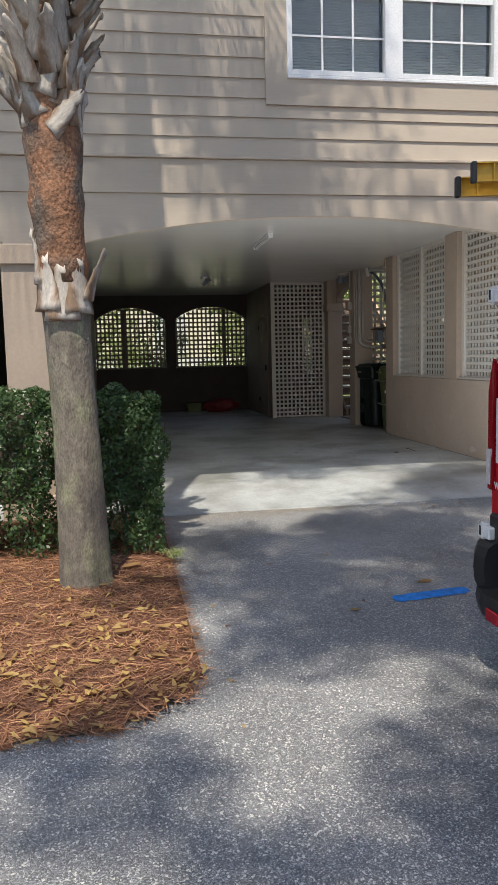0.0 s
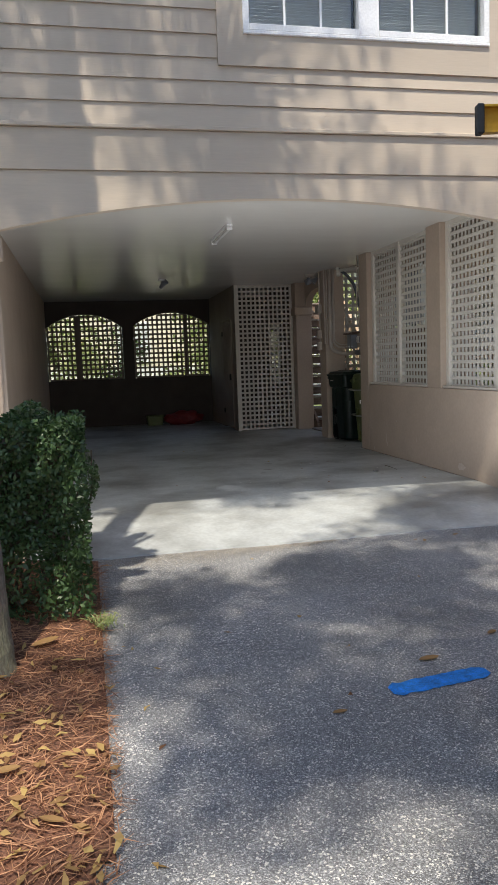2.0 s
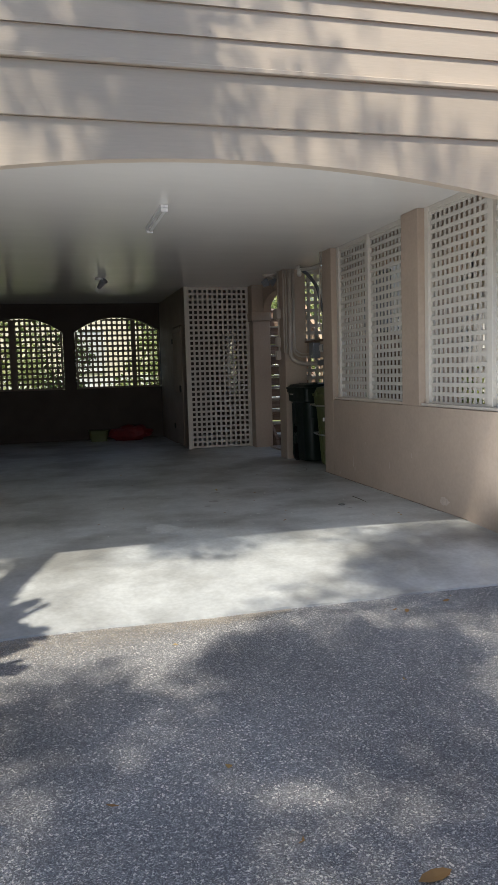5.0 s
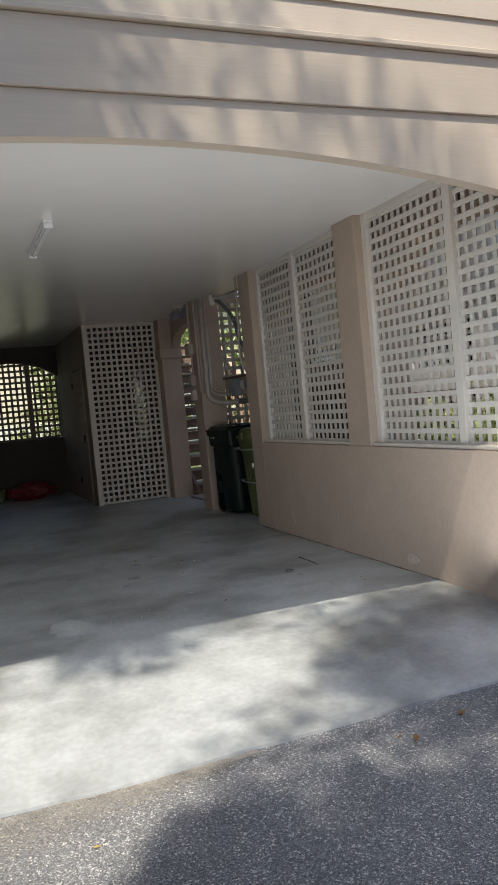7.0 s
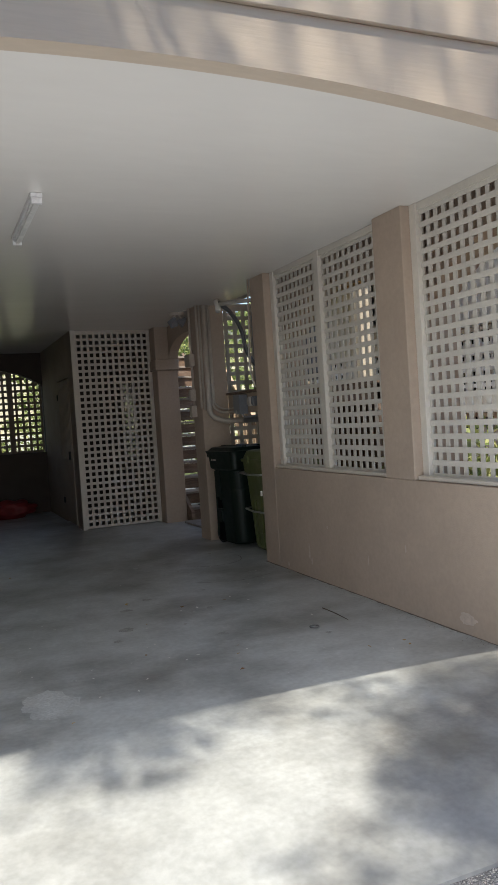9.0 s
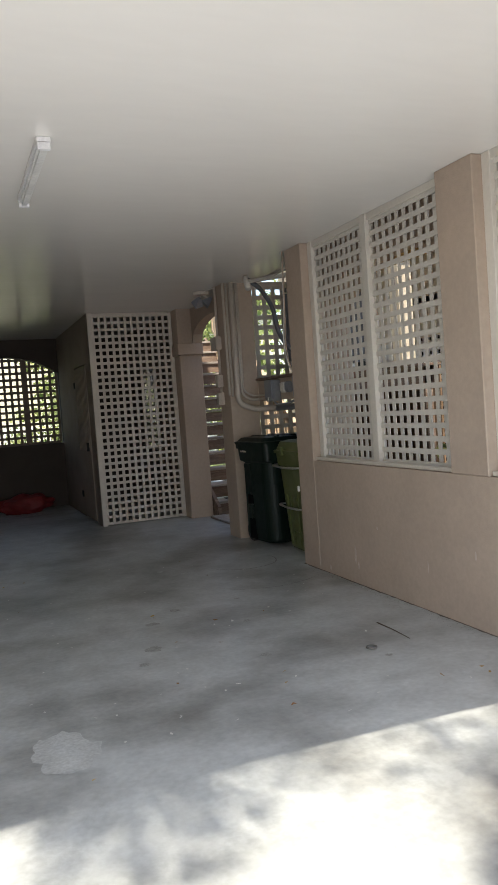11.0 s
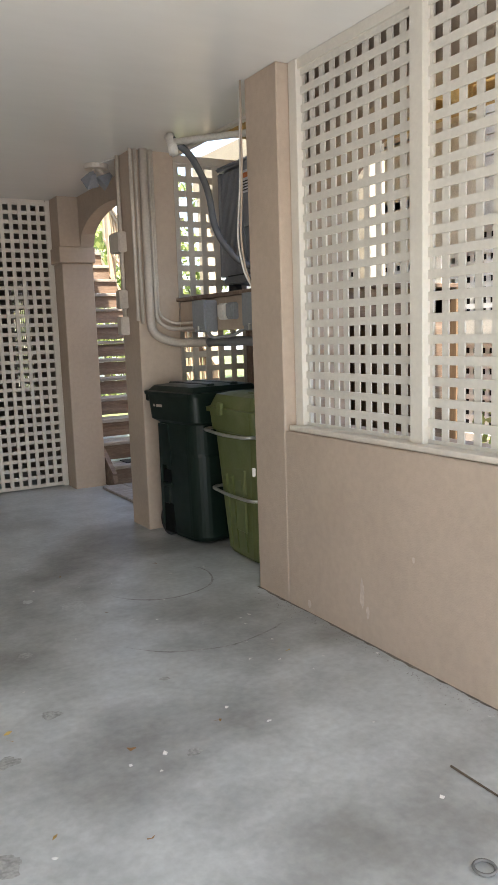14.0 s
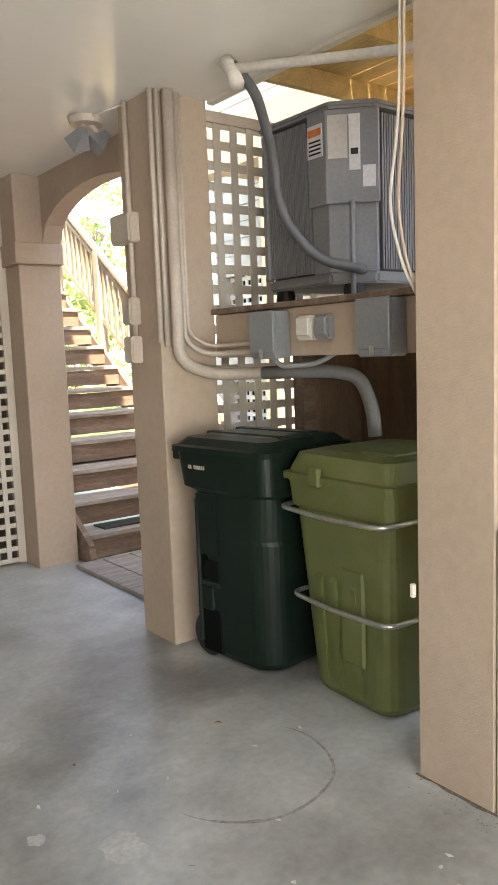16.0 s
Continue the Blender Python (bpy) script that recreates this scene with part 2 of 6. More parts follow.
rnd = random.Random(4)
bm = bmesh.new()
profile = [(6.5, -0.128), (6.75, -0.10), (7.05, -0.058), (7.5, -0.02), (8.0, 0.0), (10.0, 0.0), (13.0, 0.0), (20.3, 0.0)]
xs = [-7 + 0.12 * i for i in range(108)]
grid = []
for j, (y, z) in enumerate(profile):
    grid.append([bm.verts.new((x, y + (0.035 * noise.noise((x * 1.3, 0, 0)) + 0.02 * noise.noise((x * 6, 3, 0)) if j == 0 else 0), z)) for x in xs])
for r0, r1 in zip(grid, grid[1:]):
    for i in range(len(xs) - 1):
        bm.faces.new((r0[i], r0[i + 1], r1[i + 1], r1[i]))
low = [bm.verts.new((v.co.x, v.co.y - 0.01, -0.16)) for v in grid[0]]
for i in range(len(xs) - 1):
    bm.faces.new((low[i], low[i + 1], grid[0][i + 1], grid[0][i]))
tagged(part("floor", bm, M_CONCRETE), "stained pale grey concrete carport slab", "floor", kind="structure")

# ---- setting: ceiling and upper storey ----
ceiling = box("ceiling", -7, 4.06, 6.845, 18.3, CEIL, CEIL + 0.12, M_CEILING)
tagged(ceiling, "glossy off-white painted carport ceiling", "ceiling", kind="structure")
FY = 6.76
WIN = (1.08, 3.18, 3.905, 5.41)
TRIMBOX = (0.875, 3.4, 3.64, 5.73)
wall_front = thing("wall_front", "tan lap-sided house front with a wide arched carport opening", "house front", kind="structure")
bm = bmesh.new()
arch_header(bm, 'y', FY, FY + 0.085, -0.86, 3.72, 2.83, 2.387, 2.635, 40)
arch_header(bm, 'y', FY, FY + 0.085, -6.14, -1.56, 2.83, 2.387, 2.635, 30)
prism(bm, [(-1.56, 2.342), (-0.86, 2.342), (-0.86, 2.83), (-1.56, 2.83)], 'y', FY, FY + 0.085)
prism(bm, [(3.72, 2.342), (4.15, 2.342), (4.15, 2.83), (3.72, 2.83)], 'y', FY, FY + 0.085)
merge(bm)
part("arch_fascia", bm, M_SIDING, wall_front, "smooth tan arched fascia board")
box("skirt_board", -7, 4.15, FY - 0.02, FY + 0.11, 2.832, 3.14, M_SIDING, wall_front, bev=0.003)
box("drip_cap", -7, 4.17, FY - 0.05, FY + 0.11, 3.142, 3.17, M_SIDING, wall_front, bev=0.004)
box("sheathing", -7, WIN[0] - 0.02, FY + 0.03, FY + 0.2, 3.17, 6.6, M_SIDING, wall_front)
box("sheathing", WIN[1] + 0.02, 4.15, FY + 0.03, FY + 0.2, 3.17, 6.6, M_SIDING, wall_front)
box("sheathing", WIN[0] - 0.02, WIN[1] + 0.02, FY + 0.03, FY + 0.2, 3.17, WIN[2] - 0.02, M_SIDING, wall_front)
box("sheathing", WIN[0] - 0.02, WIN[1] + 0.02, FY + 0.03, FY + 0.2, WIN[3] + 0.02, 6.6, M_SIDING, wall_front)
edges = [1.316 + (z - 1.316) * 1.068 for z in (3.055, 3.215, 3.385, 3.545, 3.71, 3.88, 4.05, 4.22, 4.39, 4.56, 4.73, 4.9, 5.07, 5.24, 5.41, 5.58, 5.75, 5.92, 6.09, 6.26, 6.43)]
for z0, z1 in zip(edges, edges[1:]):
    spans = [(-7, 4.15)] if z0 < TRIMBOX[2] - 0.08 or z0 > TRIMBOX[3] else [(-7, TRIMBOX[0]), (TRIMBOX[1], 4.15)]
    for a, b in spans:
        bm = bmesh.new()
        top = z1 + 0.012
        prism(bm, [(FY - 0.016, z0), (FY + 0.001, z0), (FY + 0.031, z0 + 0.001), (FY + 0.031, top), (FY + 0.001, top)], 'x', a, b)
        part("siding_board", bm, M_SIDING, wall_front)
for a, b, c, d in ((TRIMBOX[0], WIN[0], TRIMBOX[2], TRIMBOX[3]), (WIN[1], TRIMBOX[1], TRIMBOX[2], TRIMBOX[3]),
                   (WIN[0], WIN[1], TRIMBOX[2], WIN[2]), (WIN[0], WIN[1], WIN[3], TRIMBOX[3])):
    box("window_casing", a, b, FY - 0.03, FY + 0.03, c, d, M_SIDING, wall_front)
house_shell = thing("wall_upper", "plain upper storey closing the house", "house wall", kind="structure")
box("upper_wall", -7, 4.06, 18.1, 18.3, CEIL + 0.12, 6.6, M_SIDING, house_shell)
box("upper_wall", 3.9, 4.06, FY + 0.2, 18.1, CEIL + 0.12, 6.6, M_SIDING, house_shell)
box("upper_wall", -7, -6.84, FY + 0.2, 18.1, CEIL + 0.12, 6.6, M_SIDING, house_shell)
box("roof", -7.5, 4.4, FY - 0.3, 18.8, 6.6, 6.8, M_SIDING, house_shell)

# window in the upper storey
window = thing("window_1", "white vinyl double window with closed blinds", "window", kind="structure")
for a, b, c, d in ((WIN[0], WIN[0] + 0.05, WIN[2], WIN[3]), (WIN[1] - 0.05, WIN[1], WIN[2], WIN[3]), (2.03, 2.204, WIN[2], WIN[3]),
                   (WIN[0] + 0.05, 2.03, WIN[2], WIN[2] + 0.05), (2.204, WIN[1] - 0.05, WIN[2], WIN[2] + 0.05),
                   (WIN[0] + 0.05, 2.03, WIN[3] - 0.05, WIN[3]), (2.204, WIN[1] - 0.05, WIN[3] - 0.05, WIN[3])):
    box("window_frame", a, b, FY - 0.045, FY + 0.06, c, d, M_WHITE, window, bev=0.004)
box("window_sill", WIN[0], WIN[1], FY - 0.052, FY + 0.02, WIN[2] - 0.03, WIN[2] - 0.002, M_WHITE, window, bev=0.005)
for a, b in ((1.13, 2.03), (2.204, 3.13)):
    pane = box("pane", a, b, FY + 0.02, FY + 0.026, WIN[2] + 0.05, WIN[3] - 0.05, M_PANE, window)
    for k in (1, 2):
        u = a + (b - a) * k / 3
        box("muntin", u - 0.009, u + 0.009, FY + 0.008, FY + 0.019, WIN[2] + 0.05, WIN[3] - 0.05, M_WHITE, window)
    for z in (4.275, 4.98):
        box("muntin", a, b, FY + 0.006, FY + 0.0075, z - 0.009, z + 0.009, M_WHITE, window)
    box("meeting_rail", a, b, FY - 0.005, FY + 0.005, 4.63, 4.68, M_WHITE, window)
    for k in range(52):
        z = WIN[2] + 0.07 + k * 0.026
        bm = bmesh.new()
        prism(bm, [(FY + 0.07, z + 0.008), (FY + 0.072, z + 0.01), (FY + 0.095, z - 0.004), (FY + 0.093, z - 0.006)], 'x', a + 0.02, b - 0.02)
        part("blind_slat", bm, M_BLIND, window)
# Near-black panel behind the blinds replaces the darkness of an unlit room.
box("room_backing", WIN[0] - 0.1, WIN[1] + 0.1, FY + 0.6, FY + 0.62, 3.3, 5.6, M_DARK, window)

# ---- setting: piers and walls ----
def pier(name, x0, x1, y0, y1, label):
    e = thing(name, label, "pier", kind="structure")
    box("shaft", x0, x1, y0, y1, -0.16, 2.34, M_STUCCO, e, bev=0.008)
    box("capital", x0 - 0.035, x1 + 0.035, y0 - 0.035, y1 + 0.02, 2.16, 2.335, M_STUCCO, e, bev=0.008)
    box("plinth", x0 - 0.05, x1 + 0.05, y0 - 0.05, y1 + 0.02, -0.16, 0.34, M_STUCCO, e, bev=0.01)
    box("base_step", x0 - 0.09, x1 + 0.09, y0 - 0.09, y1 + 0.03, -0.16, 0.12, M_STUCCO, e, bev=0.01)
    return e


pier("wall_pier_east", 3.72, 4.15, 6.5, 6.81, "tan stucco pier with stepped plinth at the carport corner")
pier("wall_pier_west", -1.555, -0.87, 6.5, 6.81, "tan stucco pier between two carport bays")
tagged(box("wall_west", -1.5, -1.1, 6.85, 18.3, -0.16, CEIL, M_STUCCO), "tan stucco dividing wall of the carport", "wall", kind="structure")
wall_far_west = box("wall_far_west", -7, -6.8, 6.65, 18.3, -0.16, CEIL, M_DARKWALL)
tagged(wall_far_west, "plain outer wall of the neighbouring bay", "wall", kind="structure")

EX = 3.72
wall_east = thing("wall_east", "tan stucco carport side wall with lattice openings", "wall", kind="structure")
box("low_wall", EX, 4.15, 6.83, 11.08, -0.16, 0.955, M_STUCCO, wall_east, bev=0.004)
box("pilaster", EX, 4.15, 8.78, 9.14, 0.955, CEIL, M_STUCCO, wall_east, bev=0.006)
box("pilaster", EX, 4.15, 11.085, 11.4, -0.16, CEIL, M_STUCCO, wall_east, bev=0.006)
bm = bmesh.new()
arch_header(bm, 'x', 3.9, 4.15, 9.14, 11.08, CEIL, 2.2, 2.56, 24)
merge(bm)
part("arch_header", bm, M_STUCCO, wall_east)
bm = bmesh.new()
arch_header(bm, 'x', 3.9, 4.15, 6.83, 8.78, CEIL, 2.2, 2.56, 24)
merge(bm)
part("arch_header", bm, M_STUCCO, wall_east)


def screen(name, y0, y1, mull):
    """A framed lattice screen in the side wall."""
    e = thing(name, "cream square lattice screen with centre mullion", "lattice screen", group="side wall lattice screens", kind="structure")
    z0, z1 = 0.957, CEIL - 0.002
    box("jamb", 3.79, 3.86, y0, y0 + 0.07, z0, z1, M_TRIM, e, bev=0.003)
    box("jamb", 3.79, 3.86, y1 - 0.07, y1, z0, z1, M_TRIM, e, bev=0.003)
    box("mullion", 3.785, 3.86, mull - 0.04, mull + 0.04, z0, z1, M_TRIM, e, bev=0.003)
    box("sill", 3.745, 3.9, y0, y1, 0.957, 0.985, M_LATTICE, e, bev=0.004)
    box("head_rail", 3.80, 3.86, y0 + 0.07, mull - 0.04, z1 - 0.05, z1, M_TRIM, e)
    box("head_rail", 3.80, 3.86, mull + 0.04, y1 - 0.07, z1 - 0.05, z1, M_TRIM, e)
    lattice(e, 'x', 3.825, y0 + 0.07, mull - 0.04, 0.985, z1 - 0.06, pitch=0.087, width=0.037, material=M_SCREEN)
    lattice(e, 'x', 3.825, mull + 0.04, y1 - 0.07, 0.985, z1 - 0.06, pitch=0.087, width=0.037, material=M_SCREEN)


screen("window_2", 9.14, 11.08, 10.14)
screen("window_3", 6.83, 8.78, 7.66)

# back wall with arched lattice windows
BY = 18.3
wall_back = thing("wall_back", "dark brown back wall with arched lattice windows", "wall", kind="structure")
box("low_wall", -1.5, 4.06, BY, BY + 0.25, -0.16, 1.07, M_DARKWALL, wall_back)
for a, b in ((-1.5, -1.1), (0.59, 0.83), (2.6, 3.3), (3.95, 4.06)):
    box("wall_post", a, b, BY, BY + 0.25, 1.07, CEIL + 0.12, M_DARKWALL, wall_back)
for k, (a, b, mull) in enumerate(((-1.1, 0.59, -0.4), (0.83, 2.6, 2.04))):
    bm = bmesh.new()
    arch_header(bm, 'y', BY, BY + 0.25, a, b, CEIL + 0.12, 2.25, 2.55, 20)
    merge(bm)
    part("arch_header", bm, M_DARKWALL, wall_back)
    e = thing("window_%d" % (4 + k), "arched opening filled with brown square lattice, coloured darker as backlit", "lattice window", group="back wall lattice windows", kind="structure")
    box("mullion", mull - 0.045, mull + 0.045, BY + 0.06, BY + 0.12, 1.072, 2.5, M_DARKLATTICE, e)
    lattice(e, 'y', BY + 0.14, a + 0.03, b - 0.03, 1.09, 2.5, pitch=0.105, width=0.042,
            top=lambda u, a=a, b=b: arch_z(u, (a + b) / 2, (b - a) / 2, 2.25, 2.55) - 0.01, material=M_DARKLATTICE)
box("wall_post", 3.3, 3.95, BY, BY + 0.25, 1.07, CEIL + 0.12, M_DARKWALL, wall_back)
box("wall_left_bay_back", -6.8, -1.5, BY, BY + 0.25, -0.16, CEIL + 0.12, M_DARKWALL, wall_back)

# storage closet
closet = thing("wall_closet", "brown storage closet with lattice front and side door", "storage closet", kind="structure")
M_CLOSET = mat("closet_brown", (0.25, 0.205, 0.165), 0.7, var=0.1, scale=2, bump=0.3, bump_scale=60)
box("side_panel", 2.60, 2.66, 16.62, 18.3, 0.0, CEIL, M_CLOSET, closet)
box("side_panel", 2.60, 2.66, 15.26, 15.62, 0.0, CEIL, M_CLOSET, closet)
box("side_panel", 2.60, 2.66, 15.62, 16.62, 2.2, CEIL, M_CLOSET, closet)
box("corner_post", 2.60, 2.665, 15.24, 15.32, 0, CEIL, M_LATTICE, closet, bev=0.004)
box("corner_post", 3.715, 3.84, 15.27, 15.34, 0, CEIL, M_LATTICE, closet, bev=0.004)
for a, b, c, d in ((15.33, 16.15, 0, CEIL), (17.0, 18.3, 0, CEIL), (16.15, 17.0, 0, 0.9), (16.15, 17.0, 2.15, CEIL)):
    box("east_panel", 3.722, 3.757, a + 0.01, b, c, d, M_CLOSET, closet)
lattice(closet, 'x', 3.735, 16.17, 16.98, 0.92, 2.13, pitch=0.092, width=0.036)
box("top_rail", 2.67, 3.71, 15.28, 15.32, 2.78, CEIL, M_LATTICE, closet)
lattice(closet, 'y', 15.265, 2.67, 3.72, 0.03, 2.79, pitch=0.089, width=0.036)
door = box("door", 2.585, 2.615, 15.64, 16.6, 0.03, 2.18, M_CLOSET, closet, "closed brown plank door", bev=0.004)
for k in range(9):
    box("batten", 2.578, 2.586, 15.68 + k * 0.1, 15.75 + k * 0.1, 1.0, 2.1, M_CLOSET, closet)
box("latch", 2.555, 2.583, 15.70, 15.78, 1.0, 1.12, M_DARK, closet)
for z in (0.3, 1.9):
    box("hinge", 2.572, 2.584, 16.52, 16.62, z, z + 0.09, M_DARK, closet)

# stair arch: post, arched wall, column
post = thing("wall_stair_arch", "tan stucco post and arch over the stair entry", "arch", kind="structure")
box("post", EX + 0.04, 4.07, 15.0, 15.26, -0.16, 2.208, M_STUCCO, post, bev=0.006)
box("capital", EX + 0.012, 4.088, 14.97, 15.28, 2.21, 2.36, M_STUCCO, post, bev=0.006)
box("upper_post", EX + 0.03, 4.075, 15.0, 15.26, 2.362, CEIL, M_STUCCO, post, bev=0.004)
bm = bmesh.new()
for i in range(24):
    a, b = 13.38 + 1.62 * i / 24, 13.38 + 1.62 * (i + 1) / 24
    za, zb = (2.362 + 0.29 * math.sqrt(max(0, 1 - ((u - 14.19) / 0.81) ** 2)) for u in (a, b))
    prism(bm, [(a, za), (b, zb), (b, CEIL), (a, CEIL)], 'x', 3.95, 4.085)
merge(bm)
part("arch_wall", bm, M_STUCCO, post)
column = thing("wall_column", "tan stucco column carrying conduits", "column", kind="structure")
box("shaft", EX, 4.06, 13.05, 13.38, -0.16, CEIL + 0.1, M_STUCCO, column, bev=0.006)

# ---- materials of things ----
M_BARK = mat("palm_bark", (0.175, 0.152, 0.122), 0.9, var=0.28, scale=6, fine=34, fine_var=0.3, bump=0.9, bump_scale=16, bump_dist=0.010, stretch=(3.4, 3.4, 1.5),
             stain=(0.26, 0.27, 0.16), stain_scale=2.0, stain_lo=0.5, stain_hi=0.75)
M_FIBRE = mat("palm_fibre", (0.25, 0.125, 0.07), 0.9, var=0.35, scale=9, fine=50, fine_var=0.4, bump=1.0, bump_scale=34, bump_dist=0.016,
              stain=(0.13, 0.10, 0.078), stain_scale=3.2, stain_lo=0.44, stain_hi=0.6, stretch=(1.3, 1.3, 1.1))
M_BOOT = mat("palm_boot", (0.46, 0.42, 0.37), 0.85, var=0.22, scale=8, fine=60, fine_var=0.15, bump=0.6, bump_scale=40, bump_dist=0.006, obvar=0.2,
             stain=(0.20, 0.135, 0.09), stain_scale=5, stain_lo=0.46, stain_hi=0.62, stretch=(2, 2, 0.6))
M_FROND = mat("palm_frond", (0.10, 0.14, 0.045), 0.5, var=0.2, scale=5, bump=0.2)


def leaf_mat(name, col, col2, rough=0.45):
    m = bpy.data.materials.new(name)
    m.use_nodes = True
    nt, nd = m.node_tree, m.node_tree.nodes
    bs = nd["Principled BSDF"]
    g = nd.new("ShaderNodeNewGeometry")
    r = nd.new("ShaderNodeValToRGB")
    r.color_ramp.elements[0].color = (*col, 1)
    r.color_ramp.elements[1].color = (*col2, 1)
    nt.links.new(g.outputs["Random Per Island"], r.inputs[0])
    nt.links.new(r.outputs[0], bs.inputs["Base Color"])
    bs.inputs["Roughness"].default_value = rough
    tr = nd.new("ShaderNodeBsdfTranslucent")
    nt.links.new(r.outputs[0], tr.inputs[0])
    mx = nd.new("ShaderNodeMixShader")
    mx.inputs[0].default_value = 0.3
    nt.links.new(bs.outputs[0], mx.inputs[1])
    nt.links.new(tr.outputs[0], mx.inputs[2])
    nt.links.new(mx.outputs[0], nd["Material Output"].inputs[0])
    return m


M_HEDGE = leaf_mat("hedge_leaf", (0.035, 0.075, 0.028), (0.10, 0.17, 0.06), 0.35)
M_TREELEAF = leaf_mat("tree_leaf", (0.06, 0.11, 0.03), (0.16, 0.22, 0.06))
M_YARDLEAF = leaf_mat("yard_leaf", (0.17, 0.25, 0.07), (0.50, 0.52, 0.22))
M_NEEDLE = leaf_mat("pine_needle", (0.17, 0.068, 0.038), (0.64, 0.36, 0.20), 0.8)
M_DRYLEAF = leaf_mat("dry_leaf", (0.23, 0.105, 0.05), (0.56, 0.40, 0.14), 0.7)
M_MULCH = mat("mulch", (0.17, 0.08, 0.048), 0.95, var=0.35, scale=14, fine=90, fine_var=0.5, bump=1.0, bump_scale=70, bump_dist=0.02)
M_RINGGREY = mat("dusty_rubber", (0.14, 0.14, 0.135), 0.9, bump=0.3)
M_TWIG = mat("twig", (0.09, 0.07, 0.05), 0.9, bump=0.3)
M_WOOD = mat("deck_wood", (0.19, 0.13, 0.095), 0.8, var=0.2, scale=5, fine=30, fine_var=0.2, bump=0.5, bump_scale=25, bump_dist=0.004, stretch=(0.6, 4, 4), obvar=0.12,
             stain=(0.28, 0.22, 0.18), stain_scale=3, stain_lo=0.5, stain_hi=0.75)
M_RAILWOOD = mat("rail_wood", (0.52, 0.40, 0.28), 0.7, var=0.12, scale=5, bump=0.3, bump_scale=30, stretch=(4, 4, 0.5), obvar=0.1)
M_PLY = mat("plywood", (0.20, 0.13, 0.08), 0.8, var=0.25, scale=3, fine=30, fine_var=0.15, bump=0.3, stretch=(3, 3, 0.6))
M_CARTDARK = mat("cart_dark_green", (0.006, 0.014, 0.010), 0.42, spec=0.3, var=0.12, scale=5, fine=80, fine_var=0.08, bump=0.12, bump_scale=150, bump_dist=0.002)
M_CARTGREEN = mat("cart_olive_green", (0.115, 0.135, 0.045), 0.45, var=0.12, scale=4, fine=80, fine_var=0.06, bump=0.12, bump_scale=150, bump_dist=0.002,
                  stain=(0.16, 0.17, 0.08), stain_scale=3, stain_lo=0.55, stain_hi=0.8)
M_GALV = mat("galvanized", (0.55, 0.55, 0.53), 0.35, metal=0.9, var=0.12, scale=12, bump=0.1)
M_CONDUIT = mat("painted_conduit", (0.50, 0.44, 0.38), 0.5, var=0.08, scale=5, bump=0.15, obvar=0.05)
M_PVCGREY = mat("grey_pvc", (0.26, 0.27, 0.28), 0.45, var=0.08, bump=0.1)
M_PVCWHITE = mat("white_pvc", (0.66, 0.63, 0.58), 0.4, var=0.08, bump=0.1)
M_ACGREY = mat("ac_grey_enamel", (0.235, 0.25, 0.275), 0.4, var=0.06, scale=3, bump=0.08, metal=0.1)
M_ACDARK = mat("ac_coil_dark", (0.06, 0.063, 0.068), 0.6, bump=0.1)
M_RUBBER = mat("black_rubber", (0.025, 0.026, 0.028), 0.6, var=0.1, bump=0.2)
M_BUMPER = mat("black_bumper_plastic", (0.016, 0.016, 0.018), 0.5, var=0.12, scale=6, bump=0.25, bump_scale=200, bump_dist=0.002)
M_RED = mat("red_car_paint", (0.52, 0.012, 0.018), 0.16, var=0.03, scale=2, bump=0.0, spec=0.6)
M_VANWHITE = mat("white_car_paint", (0.75, 0.75, 0.75), 0.2, var=0.03, bump=0.0)
M_LENSRED = mat("red_lens", (0.28, 0.006, 0.012), 0.12, var=0.1, scale=40, bump=0.3, bump_scale=60, bump_dist=0.003)
M_LENSCLEAR = mat("clear_lens", (0.62, 0.58, 0.58), 0.12, var=0.15, scale=30, bump=0.3, bump_scale=60, bump_dist=0.003)
M_NAVY = mat("navy_lettering", (0.03, 0.045, 0.10), 0.4, bump=0)
M_LADDER = mat("ladder_yellow_fibreglass", (0.62, 0.36, 0.035), 0.5, var=0.12, scale=8, bump=0.2, stain=(0.40, 0.25, 0.06), stain_scale=6, stain_lo=0.55, stain_hi=0.8)
M_ALU = mat("aluminium", (0.55, 0.55, 0.55), 0.35, metal=0.9, var=0.1, bump=0.1)
M_BLUE = mat("blue_marking_paint", (0.012, 0.23, 0.72), 0.8, var=0.3, scale=25, fine=160, fine_var=0.35, bump=0.9, bump_scale=150, bump_dist=0.006)
M_PAPER = mat("paper_label", (0.72, 0.73, 0.76), 0.6, var=0.04, bump=0)
M_ORANGE = mat("orange_label", (0.62, 0.20, 0.06), 0.6, bump=0)
M_YELLOWWALL = mat("cream_stucco", (0.60, 0.54, 0.43), 0.85, var=0.08, scale=2, bump=0.3)
M_NEIGHBOUR = mat("white_siding", (0.62, 0.61, 0.58), 0.7, var=0.06, scale=1.5, bump=0.3)
M_LAWN = mat("lawn", (0.20, 0.25, 0.09), 0.95, var=0.3, scale=3, fine=60, fine_var=0.4, bump=1.0, bump_scale=60, bump_dist=0.03)
M_CRIMSON = mat("red_tarp", (0.17, 0.012, 0.014), 0.6, var=0.2, bump=0.4, bump_scale=20)

# ---- mulch bed ----
rnd = random.Random(11)


def in_bed(x, y):
    if x > -0.24 or y < 2.34 or y > 6.45 or x < -3.2:
        return False
    cx, cy, r = -0.84, 2.94, 0.6
    if x > cx and y < cy:
        return (x - cx) ** 2 + (y - cy) ** 2 < r * r
    return True


